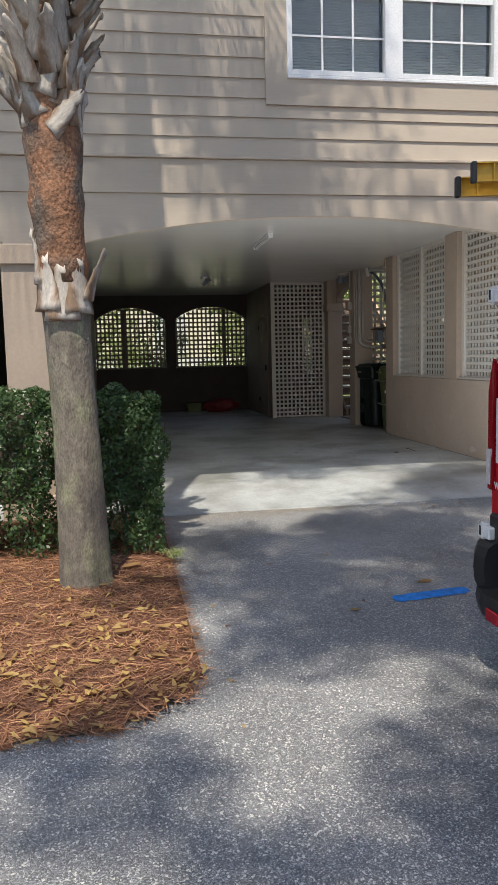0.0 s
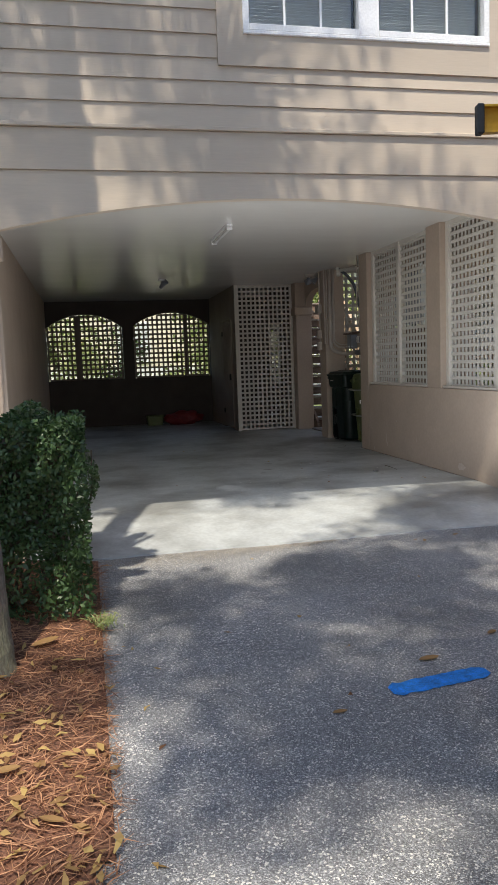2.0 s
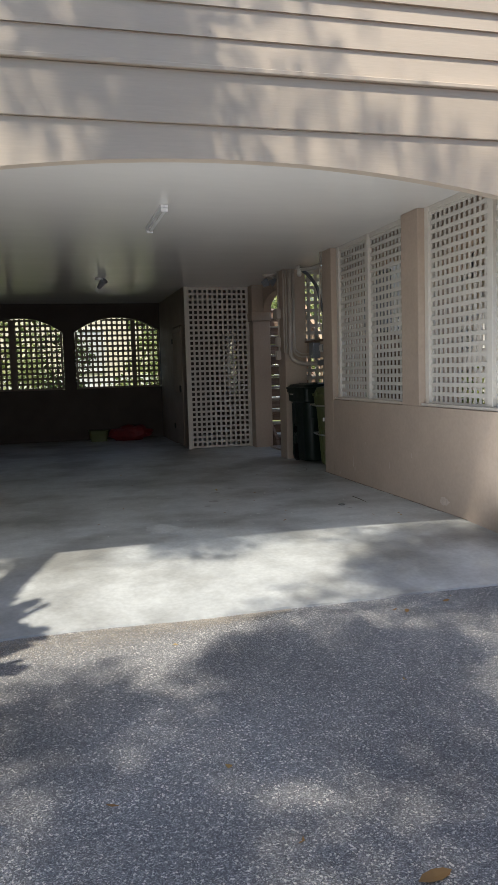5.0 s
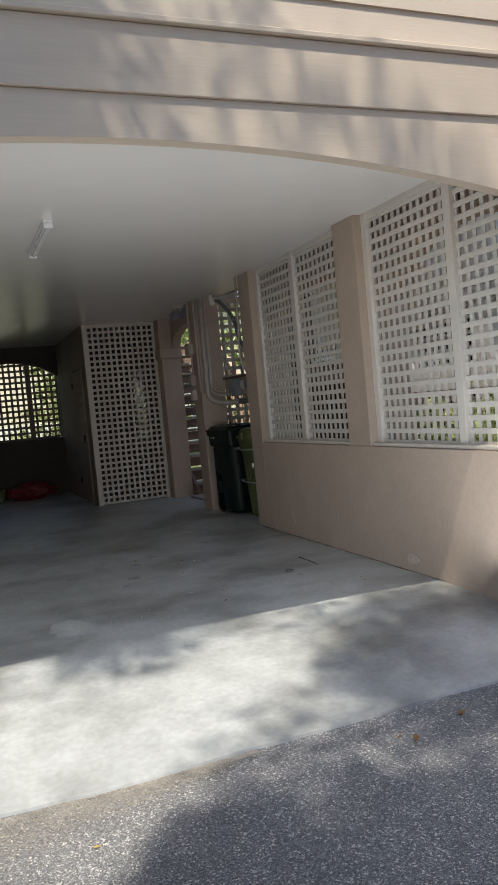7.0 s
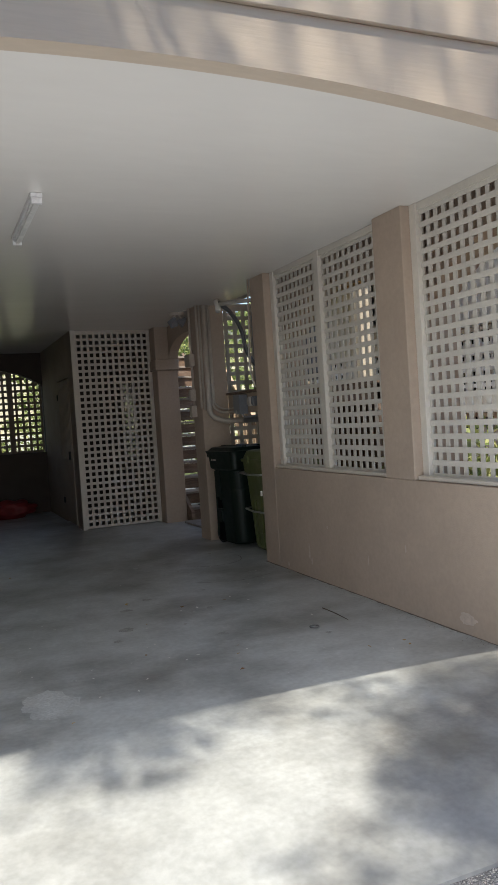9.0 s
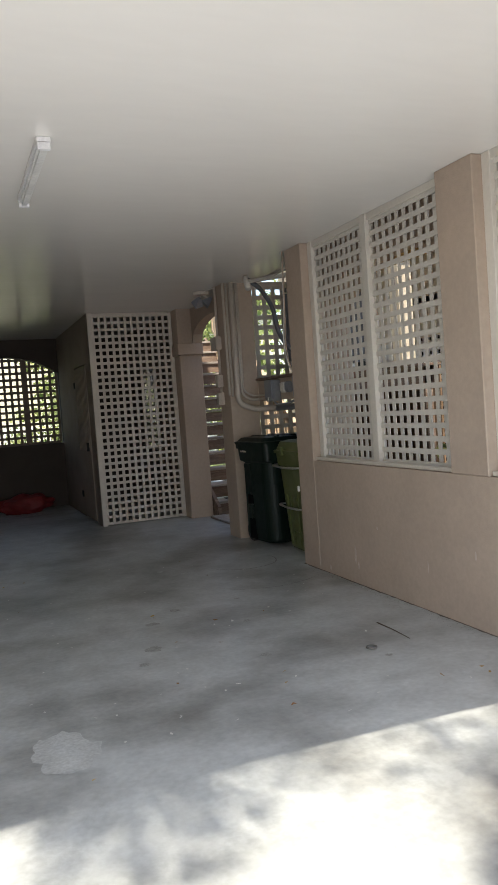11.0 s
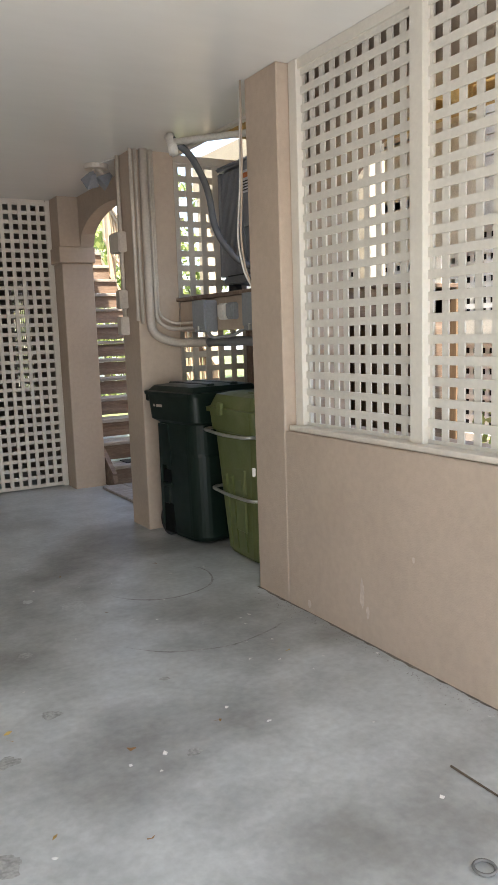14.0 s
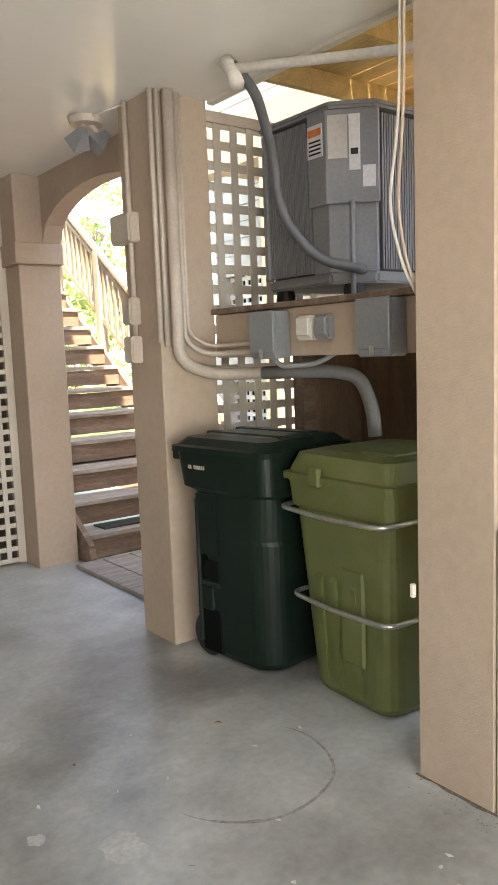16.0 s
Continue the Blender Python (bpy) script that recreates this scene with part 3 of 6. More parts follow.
def bed_z(x, y):
    edge = min(1.0, max(0.0, min(-0.24 - x, y - 2.34) / 0.35))
    return -0.132 + 0.05 * edge + 0.012 * noise.noise((x * 5, y * 5, 0))


bm = bmesh.new()
step, cells = 0.06, {}
for i in range(50):
    for j in range(70):
        x, y = -3.2 + i * step, 2.34 + j * step
        if in_bed(x + 0.02 * noise.noise((y * 7, 0, 0)), y + 0.02 * noise.noise((x * 7, 5, 0))):
            cells[i, j] = bm.verts.new((x, y, bed_z(x, y)))
for (i, j), v in list(cells.items()):
    q = [cells.get(k) for k in ((i, j), (i + 1, j), (i + 1, j + 1), (i, j + 1))]
    if all(q):
        bm.faces.new(q)
tagged(part("ground_mulch_bed", bm, M_MULCH, smooth=True), "reddish pine straw mulch bed with rounded corner", "mulch bed", kind="structure")


def strips(name, count, place, length, width, material, seed, curl=0.3, lift=0.012):
    """Many thin loose blades or leaves on the ground as one mesh of small quads."""
    r = random.Random(seed)
    verts, faces = [], []
    while len(faces) < count * 2:
        got = place(r)
        if got is None:
            continue
        x, y, z = got
        a = r.uniform(0, 2 * math.pi)
        ln, w = length * r.uniform(0.5, 1.3), width * r.uniform(0.7, 1.3)
        c = r.uniform(-curl, curl)
        k = len(verts)
        for s, ww in ((-0.5, 0.3), (0.0, 1.0), (0.5, 0.15)):
            b = a + c * s
            px, py = x + math.cos(b) * ln * s, y + math.sin(b) * ln * s
            h = z + lift * r.uniform(0.2, 1.4)
            nx, ny = -math.sin(b) * w * ww / 2, math.cos(b) * w * ww / 2
            t = r.uniform(-0.5, 0.5) * w * ww
            verts += [(px + nx, py + ny, h + t), (px - nx, py - ny, h - t * 0.3)]
        faces += [(k, k + 1, k + 3, k + 2), (k + 2, k + 3, k + 5, k + 4)]
    me = bpy.data.meshes.new(name)
    me.from_pydata(verts, [], faces)
    me.materials.append(material)
    return new(name, me)


def on_bed(r):
    x, y = r.uniform(-2.4, -0.22), r.uniform(2.32, 6.3)
    return (x, y, bed_z(x, y)) if in_bed(x + r.uniform(-0.03, 0.01), y + r.uniform(0, 0.02)) else None


tagged(strips("pine_straw", 16000, on_bed, 0.13, 0.0045, M_NEEDLE, 3, 0.9, 0.014), "reddish brown pine straw strewn over the bed", "pine straw", kind="stuff")


def on_bed_front(r):
    x, y = r.uniform(-2.2, -0.24), 2.34 + abs(r.gauss(0, 0.9))
    return (x, y, bed_z(x, y) + 0.008) if in_bed(x, y) else None


tagged(strips("leaf_litter", 760, on_bed_front, 0.058, 0.021, M_DRYLEAF, 5, 0.6, 0.016), "yellow and brown fallen leaves on the pine straw", "fallen leaves", kind="stuff")


def on_drive(r):
    x = r.choice((r.gauss(-0.18, 0.1), r.uniform(-0.2, 3.4), r.uniform(0.5, 3.6)))
    y = r.uniform(2.2, 6.4)
    return None if in_bed(x, y) else (x, y, -0.139)


tagged(strips("drive_litter", 24, on_drive, 0.045, 0.013, M_DRYLEAF, 8, 0.9, 0.006), "scattered dry leaves and twigs on the asphalt", "fallen leaves", kind="stuff")


def on_slab(r):
    return (r.uniform(0.6, 3.7), r.uniform(8.2, 12.5), 0.001)


tagged(strips("slab_litter", 26, on_slab, 0.03, 0.014, M_DRYLEAF, 9, 0.9, 0.004), "small dry leaf bits on the concrete", "fallen leaves", kind="stuff")
M_SPECK = mat("paint_speck", (0.68, 0.68, 0.66), 0.8, bump=0)
tagged(strips("paint_specks", 90, on_slab, 0.022, 0.014, M_SPECK, 10, 0.9, 0.001), "white paint specks on the concrete", "paint specks", kind="stuff")


def fallen_leaf(x, y, z, a, ln, w, material, label):
    bm = bmesh.new()
    mid = [bm.verts.new((u * ln, 0, 0.004 + 0.01 * abs(u))) for u in (-0.5, 0, 0.5)]
    up = [bm.verts.new((u * ln, v * w, 0.012)) for u, v in ((-0.28, 0.38), (0.05, 0.5), (0.32, 0.33))]
    dn = [bm.verts.new((u * ln, -v * w, 0.009)) for u, v in ((-0.28, 0.38), (0.05, 0.5), (0.32, 0.33))]
    bm.faces.new((mid[0], mid[1], up[1], up[0]))
    bm.faces.new((mid[1], mid[2], up[2], up[1]))
    bm.faces.new((mid[1], mid[0], dn[0], dn[1]))
    bm.faces.new((mid[2], mid[1], dn[1], dn[2]))
    ob = part("fallen_leaf", bm, material)
    ob.matrix_world = pose(x, y, z, 0, 0, a)
    return tagged(ob, label, "leaf", group="large fallen leaves")


for x, y, a, ln in ((1.285, 3.972, 10, 0.12), (0.689, 3.554, 5, 0.07), (1.75, 4.2, 30, 0.08), (2.3, 6.2, 60, 0.07), (2.62, 6.3, 20, 0.06)):
    fallen_leaf(x, y, -0.14, a, ln, ln * 0.4, M_DRYLEAF, "dry tan leaf lying on the asphalt")
for x, y, a, ln in ((-0.55, 4.6, 40, 0.17), (-0.9, 2.75, 100, 0.12), (-0.62, 3.3, 10, 0.11), (-1.2, 3.1, 70, 0.12), (-0.45, 3.0, 150, 0.1), (-0.8, 3.6, 20, 0.1)):
    fallen_leaf(x, y, bed_z(x, y) + 0.016, a, ln, ln * 0.4, M_DRYLEAF, "yellow fallen leaf on the pine straw")

# blue paint mark
bm = bmesh.new()
nx, top = 26, []
for i in range(nx + 1):
    u = i / nx
    x = 0.97 + 0.51 * u
    mid = 3.69 + 0.075 * u
    w = 0.072 * (0.85 + 0.25 * noise.noise((u * 9, 1, 0))) * min(1, 0.55 + 6 * u, 0.5 + 6 * (1 - u))
    top.append((bm.verts.new((x, mid + w + 0.008 * noise.noise((u * 22, 2, 0)), -0.136)), bm.verts.new((x, mid - w + 0.008 * noise.noise((u * 22, 7, 0)), -0.136))))
for a, b in zip(top, top[1:]):
    bm.faces.new((a[0], b[0], b[1], a[1]))
tagged(part("paint_mark", bm, M_BLUE), "faded blue sprayed marking on the asphalt", "paint mark")

# ---- hedge ----


def leaf_cloud(name, count, sampler, size, material, seed, parent=None):
    r = np.random.RandomState(seed)
    p, nrm = sampler(r, count)
    n = len(p)
    d = r.normal(size=(n, 3)) * 0.7 + nrm
    d /= np.linalg.norm(d, axis=1)[:, None] + 1e-6
    u = np.cross(d, r.normal(size=(n, 3)))
    u /= np.linalg.norm(u, axis=1)[:, None] + 1e-6
    v = np.cross(d, u)
    ln = size * r.uniform(0.6, 1.35, n)[:, None]
    w = ln * r.uniform(0.36, 0.55, n)[:, None]
    quad = np.stack([p - u * ln * 0.5, p + v * w * 0.5 + d * ln * 0.07, p + u * ln * 0.5, p - v * w * 0.5 + d * ln * 0.07], axis=1).reshape(-1, 3)
    me = bpy.data.meshes.new(name)
    me.vertices.add(n * 4)
    me.vertices.foreach_set("co", quad.astype(np.float32).ravel())
    me.loops.add(n * 4)
    me.loops.foreach_set("vertex_index", np.arange(n * 4, dtype=np.int32))
    me.polygons.add(n)
    me.polygons.foreach_set("loop_start", np.arange(0, n * 4, 4, dtype=np.int32))
    me.update()
    me.validate()
    me.materials.append(material)
    ob = new(name, me)
    if parent is not None:
        ob.parent = parent
    return ob


def hedge_sampler(x0, x1, y0, y1, z0, z1):
    def f(r, n):
        k = r.choice(5, n, p=[0.42, 0.16, 0.24, 0.09, 0.09])
        u, v, w = r.uniform(x0, x1, n), r.uniform(y0, y1, n), z0 + (z1 - z0) * r.uniform(0, 1, n) ** 0.8
        depth = np.abs(r.normal(0, 0.06, n))
        q = np.stack([u, v, w], 1)
        nn = np.zeros((n, 3))
        for face, (ax, val, sg) in enumerate(((1, y0, -1), (1, y1, 1), (2, z1, 1), (0, x0, -1), (0, x1, 1))):
            m = k == face
            q[m, ax] = val - sg * depth[m]
            nn[m, ax] = sg
        wob = 0.05 * np.sin(q[:, 0] * 9 + q[:, 2] * 7) + 0.03 * np.sin(q[:, 0] * 21 - q[:, 2] * 17 + 1)
        q += nn * wob[:, None]
        low = (q[:, 2] < z0 + 0.35) & (r.uniform(0, 1, n) < 0.6) & (q[:, 0] > x1 - 0.75) & (q[:, 0] < x1 - 0.3)
        return q[~low], nn[~low]
    return f


def hedge(x0, x1, y0, y1, z0, z1, count, seed, label):
    e = thing("hedge", label, "hedge", group="clipped hedges", at=((x0 + x1) / 2, (y0 + y1) / 2, z0))
    off = Vector(e.location)
    bm = bmesh.new()
    r = random.Random(seed)
    for i in range(34):
        x, y = r.uniform(x0 + 0.15, x1 - 0.15), r.uniform(y0 + 0.15, y1 - 0.12)
        p = [Vector((x, y, z0 - 0.06)) - off]
        for k in range(4):
            p.append(p[-1] + Vector((r.uniform(-0.1, 0.1), r.uniform(-0.08, 0.08), (z1 - z0) / 4.6)))
        tube_bm(bm, p, [0.011, 0.009, 0.007, 0.005, 0.003], 5)
    part("branchwork", bm, M_TWIG, e)
    # Solid dark box added inside the leaves to give the shade between them.
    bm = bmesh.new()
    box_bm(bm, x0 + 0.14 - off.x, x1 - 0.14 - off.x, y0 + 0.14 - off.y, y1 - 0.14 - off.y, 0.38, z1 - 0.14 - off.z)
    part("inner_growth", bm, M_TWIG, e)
    ob = leaf_cloud("foliage", count, hedge_sampler(x0, x1, y0, y1, z0, z1), 0.037, M_HEDGE, seed, e)
    ob.location = -off


hedge(-1.05, -0.30, 4.95, 5.75, -0.08, 1.06, 20000, 1, "dark green clipped hedge beside the palm trunk")
hedge(-2.9, -1.10, 4.98, 5.8, -0.08, 1.08, 26000, 2, "dark green clipped hedge with a few bare patches")
# grass tuft by the hedge
tagged(strips("grass_tuft", 120, lambda r: (r.gauss(-0.24, 0.035), r.gauss(4.85, 0.05), -0.11), 0.06, 0.006, M_YARDLEAF, 14, 0.8, 0.05), "small bright green grass tuft at the bed edge", "grass", kind="stuff")

# ---- palm ----
palm = thing("palm_tree", "cabbage palm with grey ringed trunk and crossed leaf stubs", "palm tree", at=(-0.84, 4.33, -0.12))
axis = [(0, 0, -0.04, 0.185), (0, 0, 0.05, 0.168), (-0.004, 0, 0.25, 0.158), (-0.012, 0, 0.6, 0.15), (-0.02, 0, 1.0, 0.14), (-0.035, 0, 1.5, 0.137), (-0.05, 0, 1.95, 0.143)]
bm = bmesh.new()
pts, rad = [], []
for (ax, ay, az, ar), (bx, by, bz, br) in zip(axis, axis[1:]):
    for k in range(6):
        s = k / 6
        pts.append((ax + (bx - ax) * s, 0, az + (bz - az) * s))
        rad.append((ar + (br - ar) * s) * (1 + 0.012 * math.sin((az + (bz - az) * s) * 55)))
tube_bm(bm, pts, rad, 26)
for v in bm.verts:
    a = math.atan2(v.co.y, v.co.x)
    f = 1 + 0.03 * noise.noise((math.cos(a) * 3, math.sin(a) * 3, v.co.z * 1.5)) + 0.012 * noise.noise((math.cos(a) * 14, math.sin(a) * 14, v.co.z * 2))
    v.co.x *= f
    v.co.y *= f
part("trunk", bm, M_BARK, palm, smooth=True)
bm = bmesh.new()
pts = [(-0.05 - 0.003 * min(k, 24), 0, 1.9 + 0.12 * k) for k in range(53)]
rad = [0.142 + 0.02 * min(1, k / 5) - 0.05 * min(1, max(0, k - 18) / 8) + 0.01 * math.sin(k * 2.1) for k in range(53)]
tube_bm(bm, pts, rad, 22)
for v in bm.verts:
    a = math.atan2(v.co.y, v.co.x + 0.2)
    f = 1 + 0.13 * noise.noise((math.cos(a) * 2.5, math.sin(a) * 2.5, v.co.z * 4)) + 0.05 * noise.noise((math.cos(a) * 7, math.sin(a) * 7, v.co.z * 9))
    v.co.y *= f
    mid = -0.05 - 0.003 * min(24, (v.co.z - 1.9) / 0.12)
    v.co.x = mid + (v.co.x - mid) * f
part("upper_trunk", bm, M_FIBRE, palm, "reddish brown fibrous upper trunk", smooth=True)


def boot_mesh(seed):
    """A split, curved stub of a cut leaf stalk, growing along +z and leaning to +x."""
    r = random.Random(seed)
    bm = bmesh.new()
    ln = r.uniform(0.22, 0.36)
    rings = []
    n = 8
    for i in range(n + 1):
        s = i / n
        w = 0.075 * (1 - s) ** 0.8 + 0.036 + (0.02 * r.uniform(-1, 1) if s > 0.7 else 0)
        th = 0.022 * (1 - s) + 0.008
        x = 0.20 * s ** 1.3 * ln / 0.42 - 0.02
        z = ln * s
        tw = 0.35 * s * r.choice((-1, 1))
        ring = []
        for c, (u, t) in enumerate(((-1, 0.3), (-0.5, -0.9), (0, -1.2), (0.5, -0.9), (1, 0.3), (0.5, 0.9), (0, 0.7), (-0.5, 0.9))):
            yy, xx = u * w * 0.8, t * th + 0.025 * (1 - abs(u)) * (1 - s)
            ring.append(bm.verts.new((x + xx + yy * tw * 0.5, yy, z + (0.03 * r.uniform(-1, 1) if i == n else 0))))
        rings.append(ring)
    for a, b in zip(rings, rings[1:]):
        for k in range(8):
            bm.faces.new((a[k], a[(k + 1) % 8], b[(k + 1) % 8], b[k]))
    bm.faces.new(rings[-1])
    bm.faces.new(rings[0][::-1])
    return finish("leaf_stub", bm, M_BOOT, True)


boots = [boot_mesh(s) for s in range(7)]
rnd = random.Random(21)
for k in range(150):
    z = 2.74 + k * 0.0145
    a = 137.5 * k + rnd.uniform(-14, 14)
    ob = new("leaf_stub", rnd.choice(boots))
    ob.parent = palm
    cx = -0.05 - 0.003 * (z - 1.9) / 0.12
    tilt = rnd.uniform(-4, 26) if z > 2.98 else rnd.uniform(-24, -8)
    ob.matrix_local = pose(cx, 0, z, 0, 0, a) @ pose(0.15 + 0.06 * min(1, (z - 2.7)), 0, 0, rnd.uniform(-50, 50), tilt, 0)
for z, a, t in ((1.80, -8, 2), (1.72, 312, -19), (1.68, 268, -20), (1.74, 228, -19), (1.9, 186, -15)):
    ob = new("leaf_stub", boots[3])
    ob.parent = palm
    ob.matrix_local = pose(-0.05, 0, z, 0, 0, a) @ pose(0.15, 0, 0, 0, t, 0) @ Matrix.Diagonal((1, 1.25, 1.15, 1))


def frond_mesh(seed):
    """A costa-ribbed fan leaf along +x."""
    r = random.Random(seed)
    verts, faces = [], []

    def blade(p, q, w, droop):
        p, q = Vector(p), Vector(q)
        side = (q - p).cross(Vector((0, 0, 1))).normalized() * w
        mid = (p + q) / 2 + Vector((0, 0, 0.02))
        tip = q + Vector((0, 0, -droop))
        k = len(verts)
        verts.extend([tuple(p - side * 0.3), tuple(p + side * 0.3), tuple(mid + side), tuple(mid - side), tuple(tip)])
        faces.extend([(k, k + 1, k + 2, k + 3), (k + 3, k + 2, k + 4)])
    blade((0, 0, 0), (0.9, 0, 0.3), 0.014, 0)
    for i in range(34):
        s = i / 33
        a = radians(-110 + 220 * s)
        ln = (0.85 - 0.25 * abs(s - 0.5) * 2) * r.uniform(0.9, 1.05)
        base = (0.85 + 0.1 * math.cos(a), 0.02 * math.sin(a), 0.29)
        blade(base, (base[0] + ln * math.cos(a), base[1] + ln * math.sin(a), base[2] - 0.04 - 0.2 * abs(math.sin(a))), 0.0125, 0.12 + r.uniform(0, 0.12))
    me = bpy.data.meshes.new("frond")
    me.from_pydata(verts, [], faces)
    me.materials.append(M_FROND)
    return me


fronds = [frond_mesh(s) for s in range(3)]
for k, (a, z, tilt) in enumerate(((10, 8.1, 16), (48, 8.3, 22), (86, 8.2, 30), (120, 8.4, 12), (165, 8.2, 20), (198, 8.5, 4), (25, 8.8, -12), (70, 8.9, -4), (105, 8.9, -20), (148, 9.0, -25), (-20, 8.7, 2), (95, 9.2, -55), (330, 9.2, -60), (205, 9.2, -60))):
    ob = new("frond", fronds[k % 3])
    ob.parent = palm
    ob.matrix_local = pose(-0.2, 0, z, 0, 0, a) @ pose(0.12, 0, 0, rnd.uniform(-15, 15), tilt, 0) @ Matrix.Diagonal((1.15, 1.15, 1.15, 1))
bm = bmesh.new()
tube_bm(bm, [(-0.2, 0, 7.9), (-0.2, 0, 8.7), (-0.2, 0, 9.3)], [0.13, 0.12, 0.05], 12)
part("crown_shaft", bm, M_FIBRE, palm)
# ---- shade trees behind and over the drive ----


def tree(name, x, y, height, crown, leaves, leaf, seed, label, material, spread, gaps=0.0, group="", trunk_r=0.22):
    """Trunk, limbs and a crown of leaf clumps. crown: centre and half sizes."""
    r = random.Random(seed)
    e = thing(name, label, "tree", group=group, at=(x, y, -0.14))
    (cx, cy, cz), (hx, hy, hz) = crown
    bm = bmesh.new()
    top = Vector((cx * 0.25, cy * 0.25, cz - hz * 0.8))
    tube_bm(bm, [(0, 0, 0), (0.02, 0.02, 0.4), tuple(top * 0.55), tuple(top)], [trunk_r * 1.5, trunk_r, trunk_r * 0.8, trunk_r * 0.6], 12)
    clumps = []
    for k in range(spread):
        while True:
            q = Vector((r.uniform(-1, 1), r.uniform(-1, 1), r.uniform(-1, 1)))
            if q.length < 1:
                break
        clumps.append(Vector((cx + q.x * hx, cy + q.y * hy, cz + q.z * hz)))
    for c in clumps[:max(7, spread // 9)]:
        mid = top.lerp(c, 0.5) + Vector((r.uniform(-0.3, 0.3), r.uniform(-0.3, 0.3), r.uniform(0, 0.4)))
        tube_bm(bm, [tuple(top), tuple(mid), tuple(c)], [min(0.03, trunk_r * 0.4), min(0.016, trunk_r * 0.2), 0.006], 6)
    part("trunk", bm, M_TWIG, e)
    pts = np.array([tuple(c) for c in clumps])

    def sampler(rs, n):
        i = rs.randint(0, len(pts), n)
        sz = 0.28 + 0.5 * ((i * 7919) % 13) / 13
        d = rs.normal(size=(n, 3))
        d /= np.linalg.norm(d, axis=1)[:, None]
        p = pts[i] + d * (sz * rs.uniform(0.2, 1, n) ** 0.5)[:, None] * np.array([1.15, 1.15, 0.7])
        return p, d
    leaf_cloud("crown", leaves, sampler, leaf, material, seed, e)
    return e


OAK = "tall broad oak shading the drive"
tree("shade_tree", -5.0, -4.9, 13, ((4.8, 3.2, 12.5), (2.3, 1.85, 0.9)), 18500, 0.12, 31, OAK, M_TREELEAF, 48, group="shade trees")
tree("shade_tree", -3.0, -7.4, 13, ((2.4, 2.5, 12.5), (2.8, 1.9, 0.9)), 12500, 0.12, 35, OAK, M_TREELEAF, 34, group="shade trees")
tree("shade_tree", 7.2, 2.2, 13, ((-6.05, -1.15, 12.4), (0.9, 0.85, 0.6)), 9500, 0.1, 32, OAK, M_TREELEAF, 15, group="shade trees")
tree("shade_tree", -8.0, 1.4, 13, ((6.6, 1.1, 12.4), (2.0, 0.9, 0.6)), 5600, 0.1, 36, OAK, M_TREELEAF, 16, group="shade trees")
tree("shade_tree", -4.0, -11.0, 9, ((0, 0, 8), (4.5, 3.5, 2.5)), 8000, 0.25, 33, "broad oak across the lane", M_TREELEAF, 50, group="shade trees")
tree("shade_tree", 6.0, -13.0, 9, ((0, 0, 7), (4.5, 3.5, 3)), 8000, 0.28, 34, "broad oak across the lane", M_TREELEAF, 50, group="shade trees")

# ---- back yard ----
bm = bmesh.new()
vs = [bm.verts.new(p) for p in ((-40, 20.3, -0.02), (40, 20.3, -0.02), (40, 60, 0.3), (-40, 60, 0.3))]
bm.faces.new(vs)
tagged(part("ground_lawn", bm, M_LAWN), "sunlit green lawn behind the house", "lawn", kind="structure")
for k, (x, y, h, w) in enumerate(((-3.2, 23.6, 1.0, 1.3), (-0.6, 24.3, 1.3, 0.8), (1.0, 23.8, 0.7, 0.8), (3.2, 24.6, 1.3, 1.0), (5.2, 24.0, 1.2, 1.2), (7.6, 23.4, 1.3, 1.4))):
    e = tree("shrub", x, y, h, ((0, 0, h), (w, 0.9, h * 0.75)), 1600, 0.13, 50 + k, "sunlit green garden shrub behind the house", M_YARDLEAF, 16, group="yard shrubs", trunk_r=0.05)
for k, (x, y, h) in enumerate(((-5, 30, 5.5), (-1.4, 31, 6.0), (5.0, 31.5, 5.5), (8.5, 30, 6), (12, 28, 6.5), (7.6, 24.5, 4.6))):
    tree("yard_tree", x, y, h, ((0, 0, h * 0.62), (1.9, 1.6, h * 0.42)), 2000, 0.24, 60 + k, "leafy garden tree beyond the lawn", M_YARDLEAF, 34, group="yard trees", trunk_r=0.14)
for k, (x, y, h, w) in enumerate(((5.7, 8.2, 0.75, 0.6), (5.6, 7.0, 0.9, 0.6), (6.2, 9.6, 0.55, 0.6), (5.4, 10.6, 0.7, 0.55), (6.6, 10.9, 0.8, 0.6))):
    tree("shrub", x, y, h, ((0, 0, h), (w, 0.7, h * 0.7)), 1500, 0.12, 70 + k, "green shrub beside the carport wall", M_YARDLEAF, 12, group="side shrubs", trunk_r=0.04)

tree("shrub", 0.75, 21.6, 1.3, ((0, 0, 1.5), (0.55, 0.4, 0.9)), 1300, 0.11, 90, "dark green shrub close behind the back wall", M_TREELEAF, 10, group="yard shrubs", trunk_r=0.05)
M_CREAM = mat("sunlit_cream_stucco", (0.78, 0.71, 0.55), 0.85, var=0.1, scale=0.8, fine=20, fine_var=0.06, bump=0.3)
M_PALE = mat("white_fence_paint", (0.80, 0.80, 0.78), 0.6, var=0.05, scale=3, bump=0.1)
back_house = thing("house", "cream stucco house beyond the back lawn", "house")
box("wall", -14, 14, 35, 35.3, -0.1, 5.6, M_CREAM, back_house)
box("roof", -14.5, 14.5, 34.4, 41, 5.602, 5.9, M_DARKWALL, back_house)
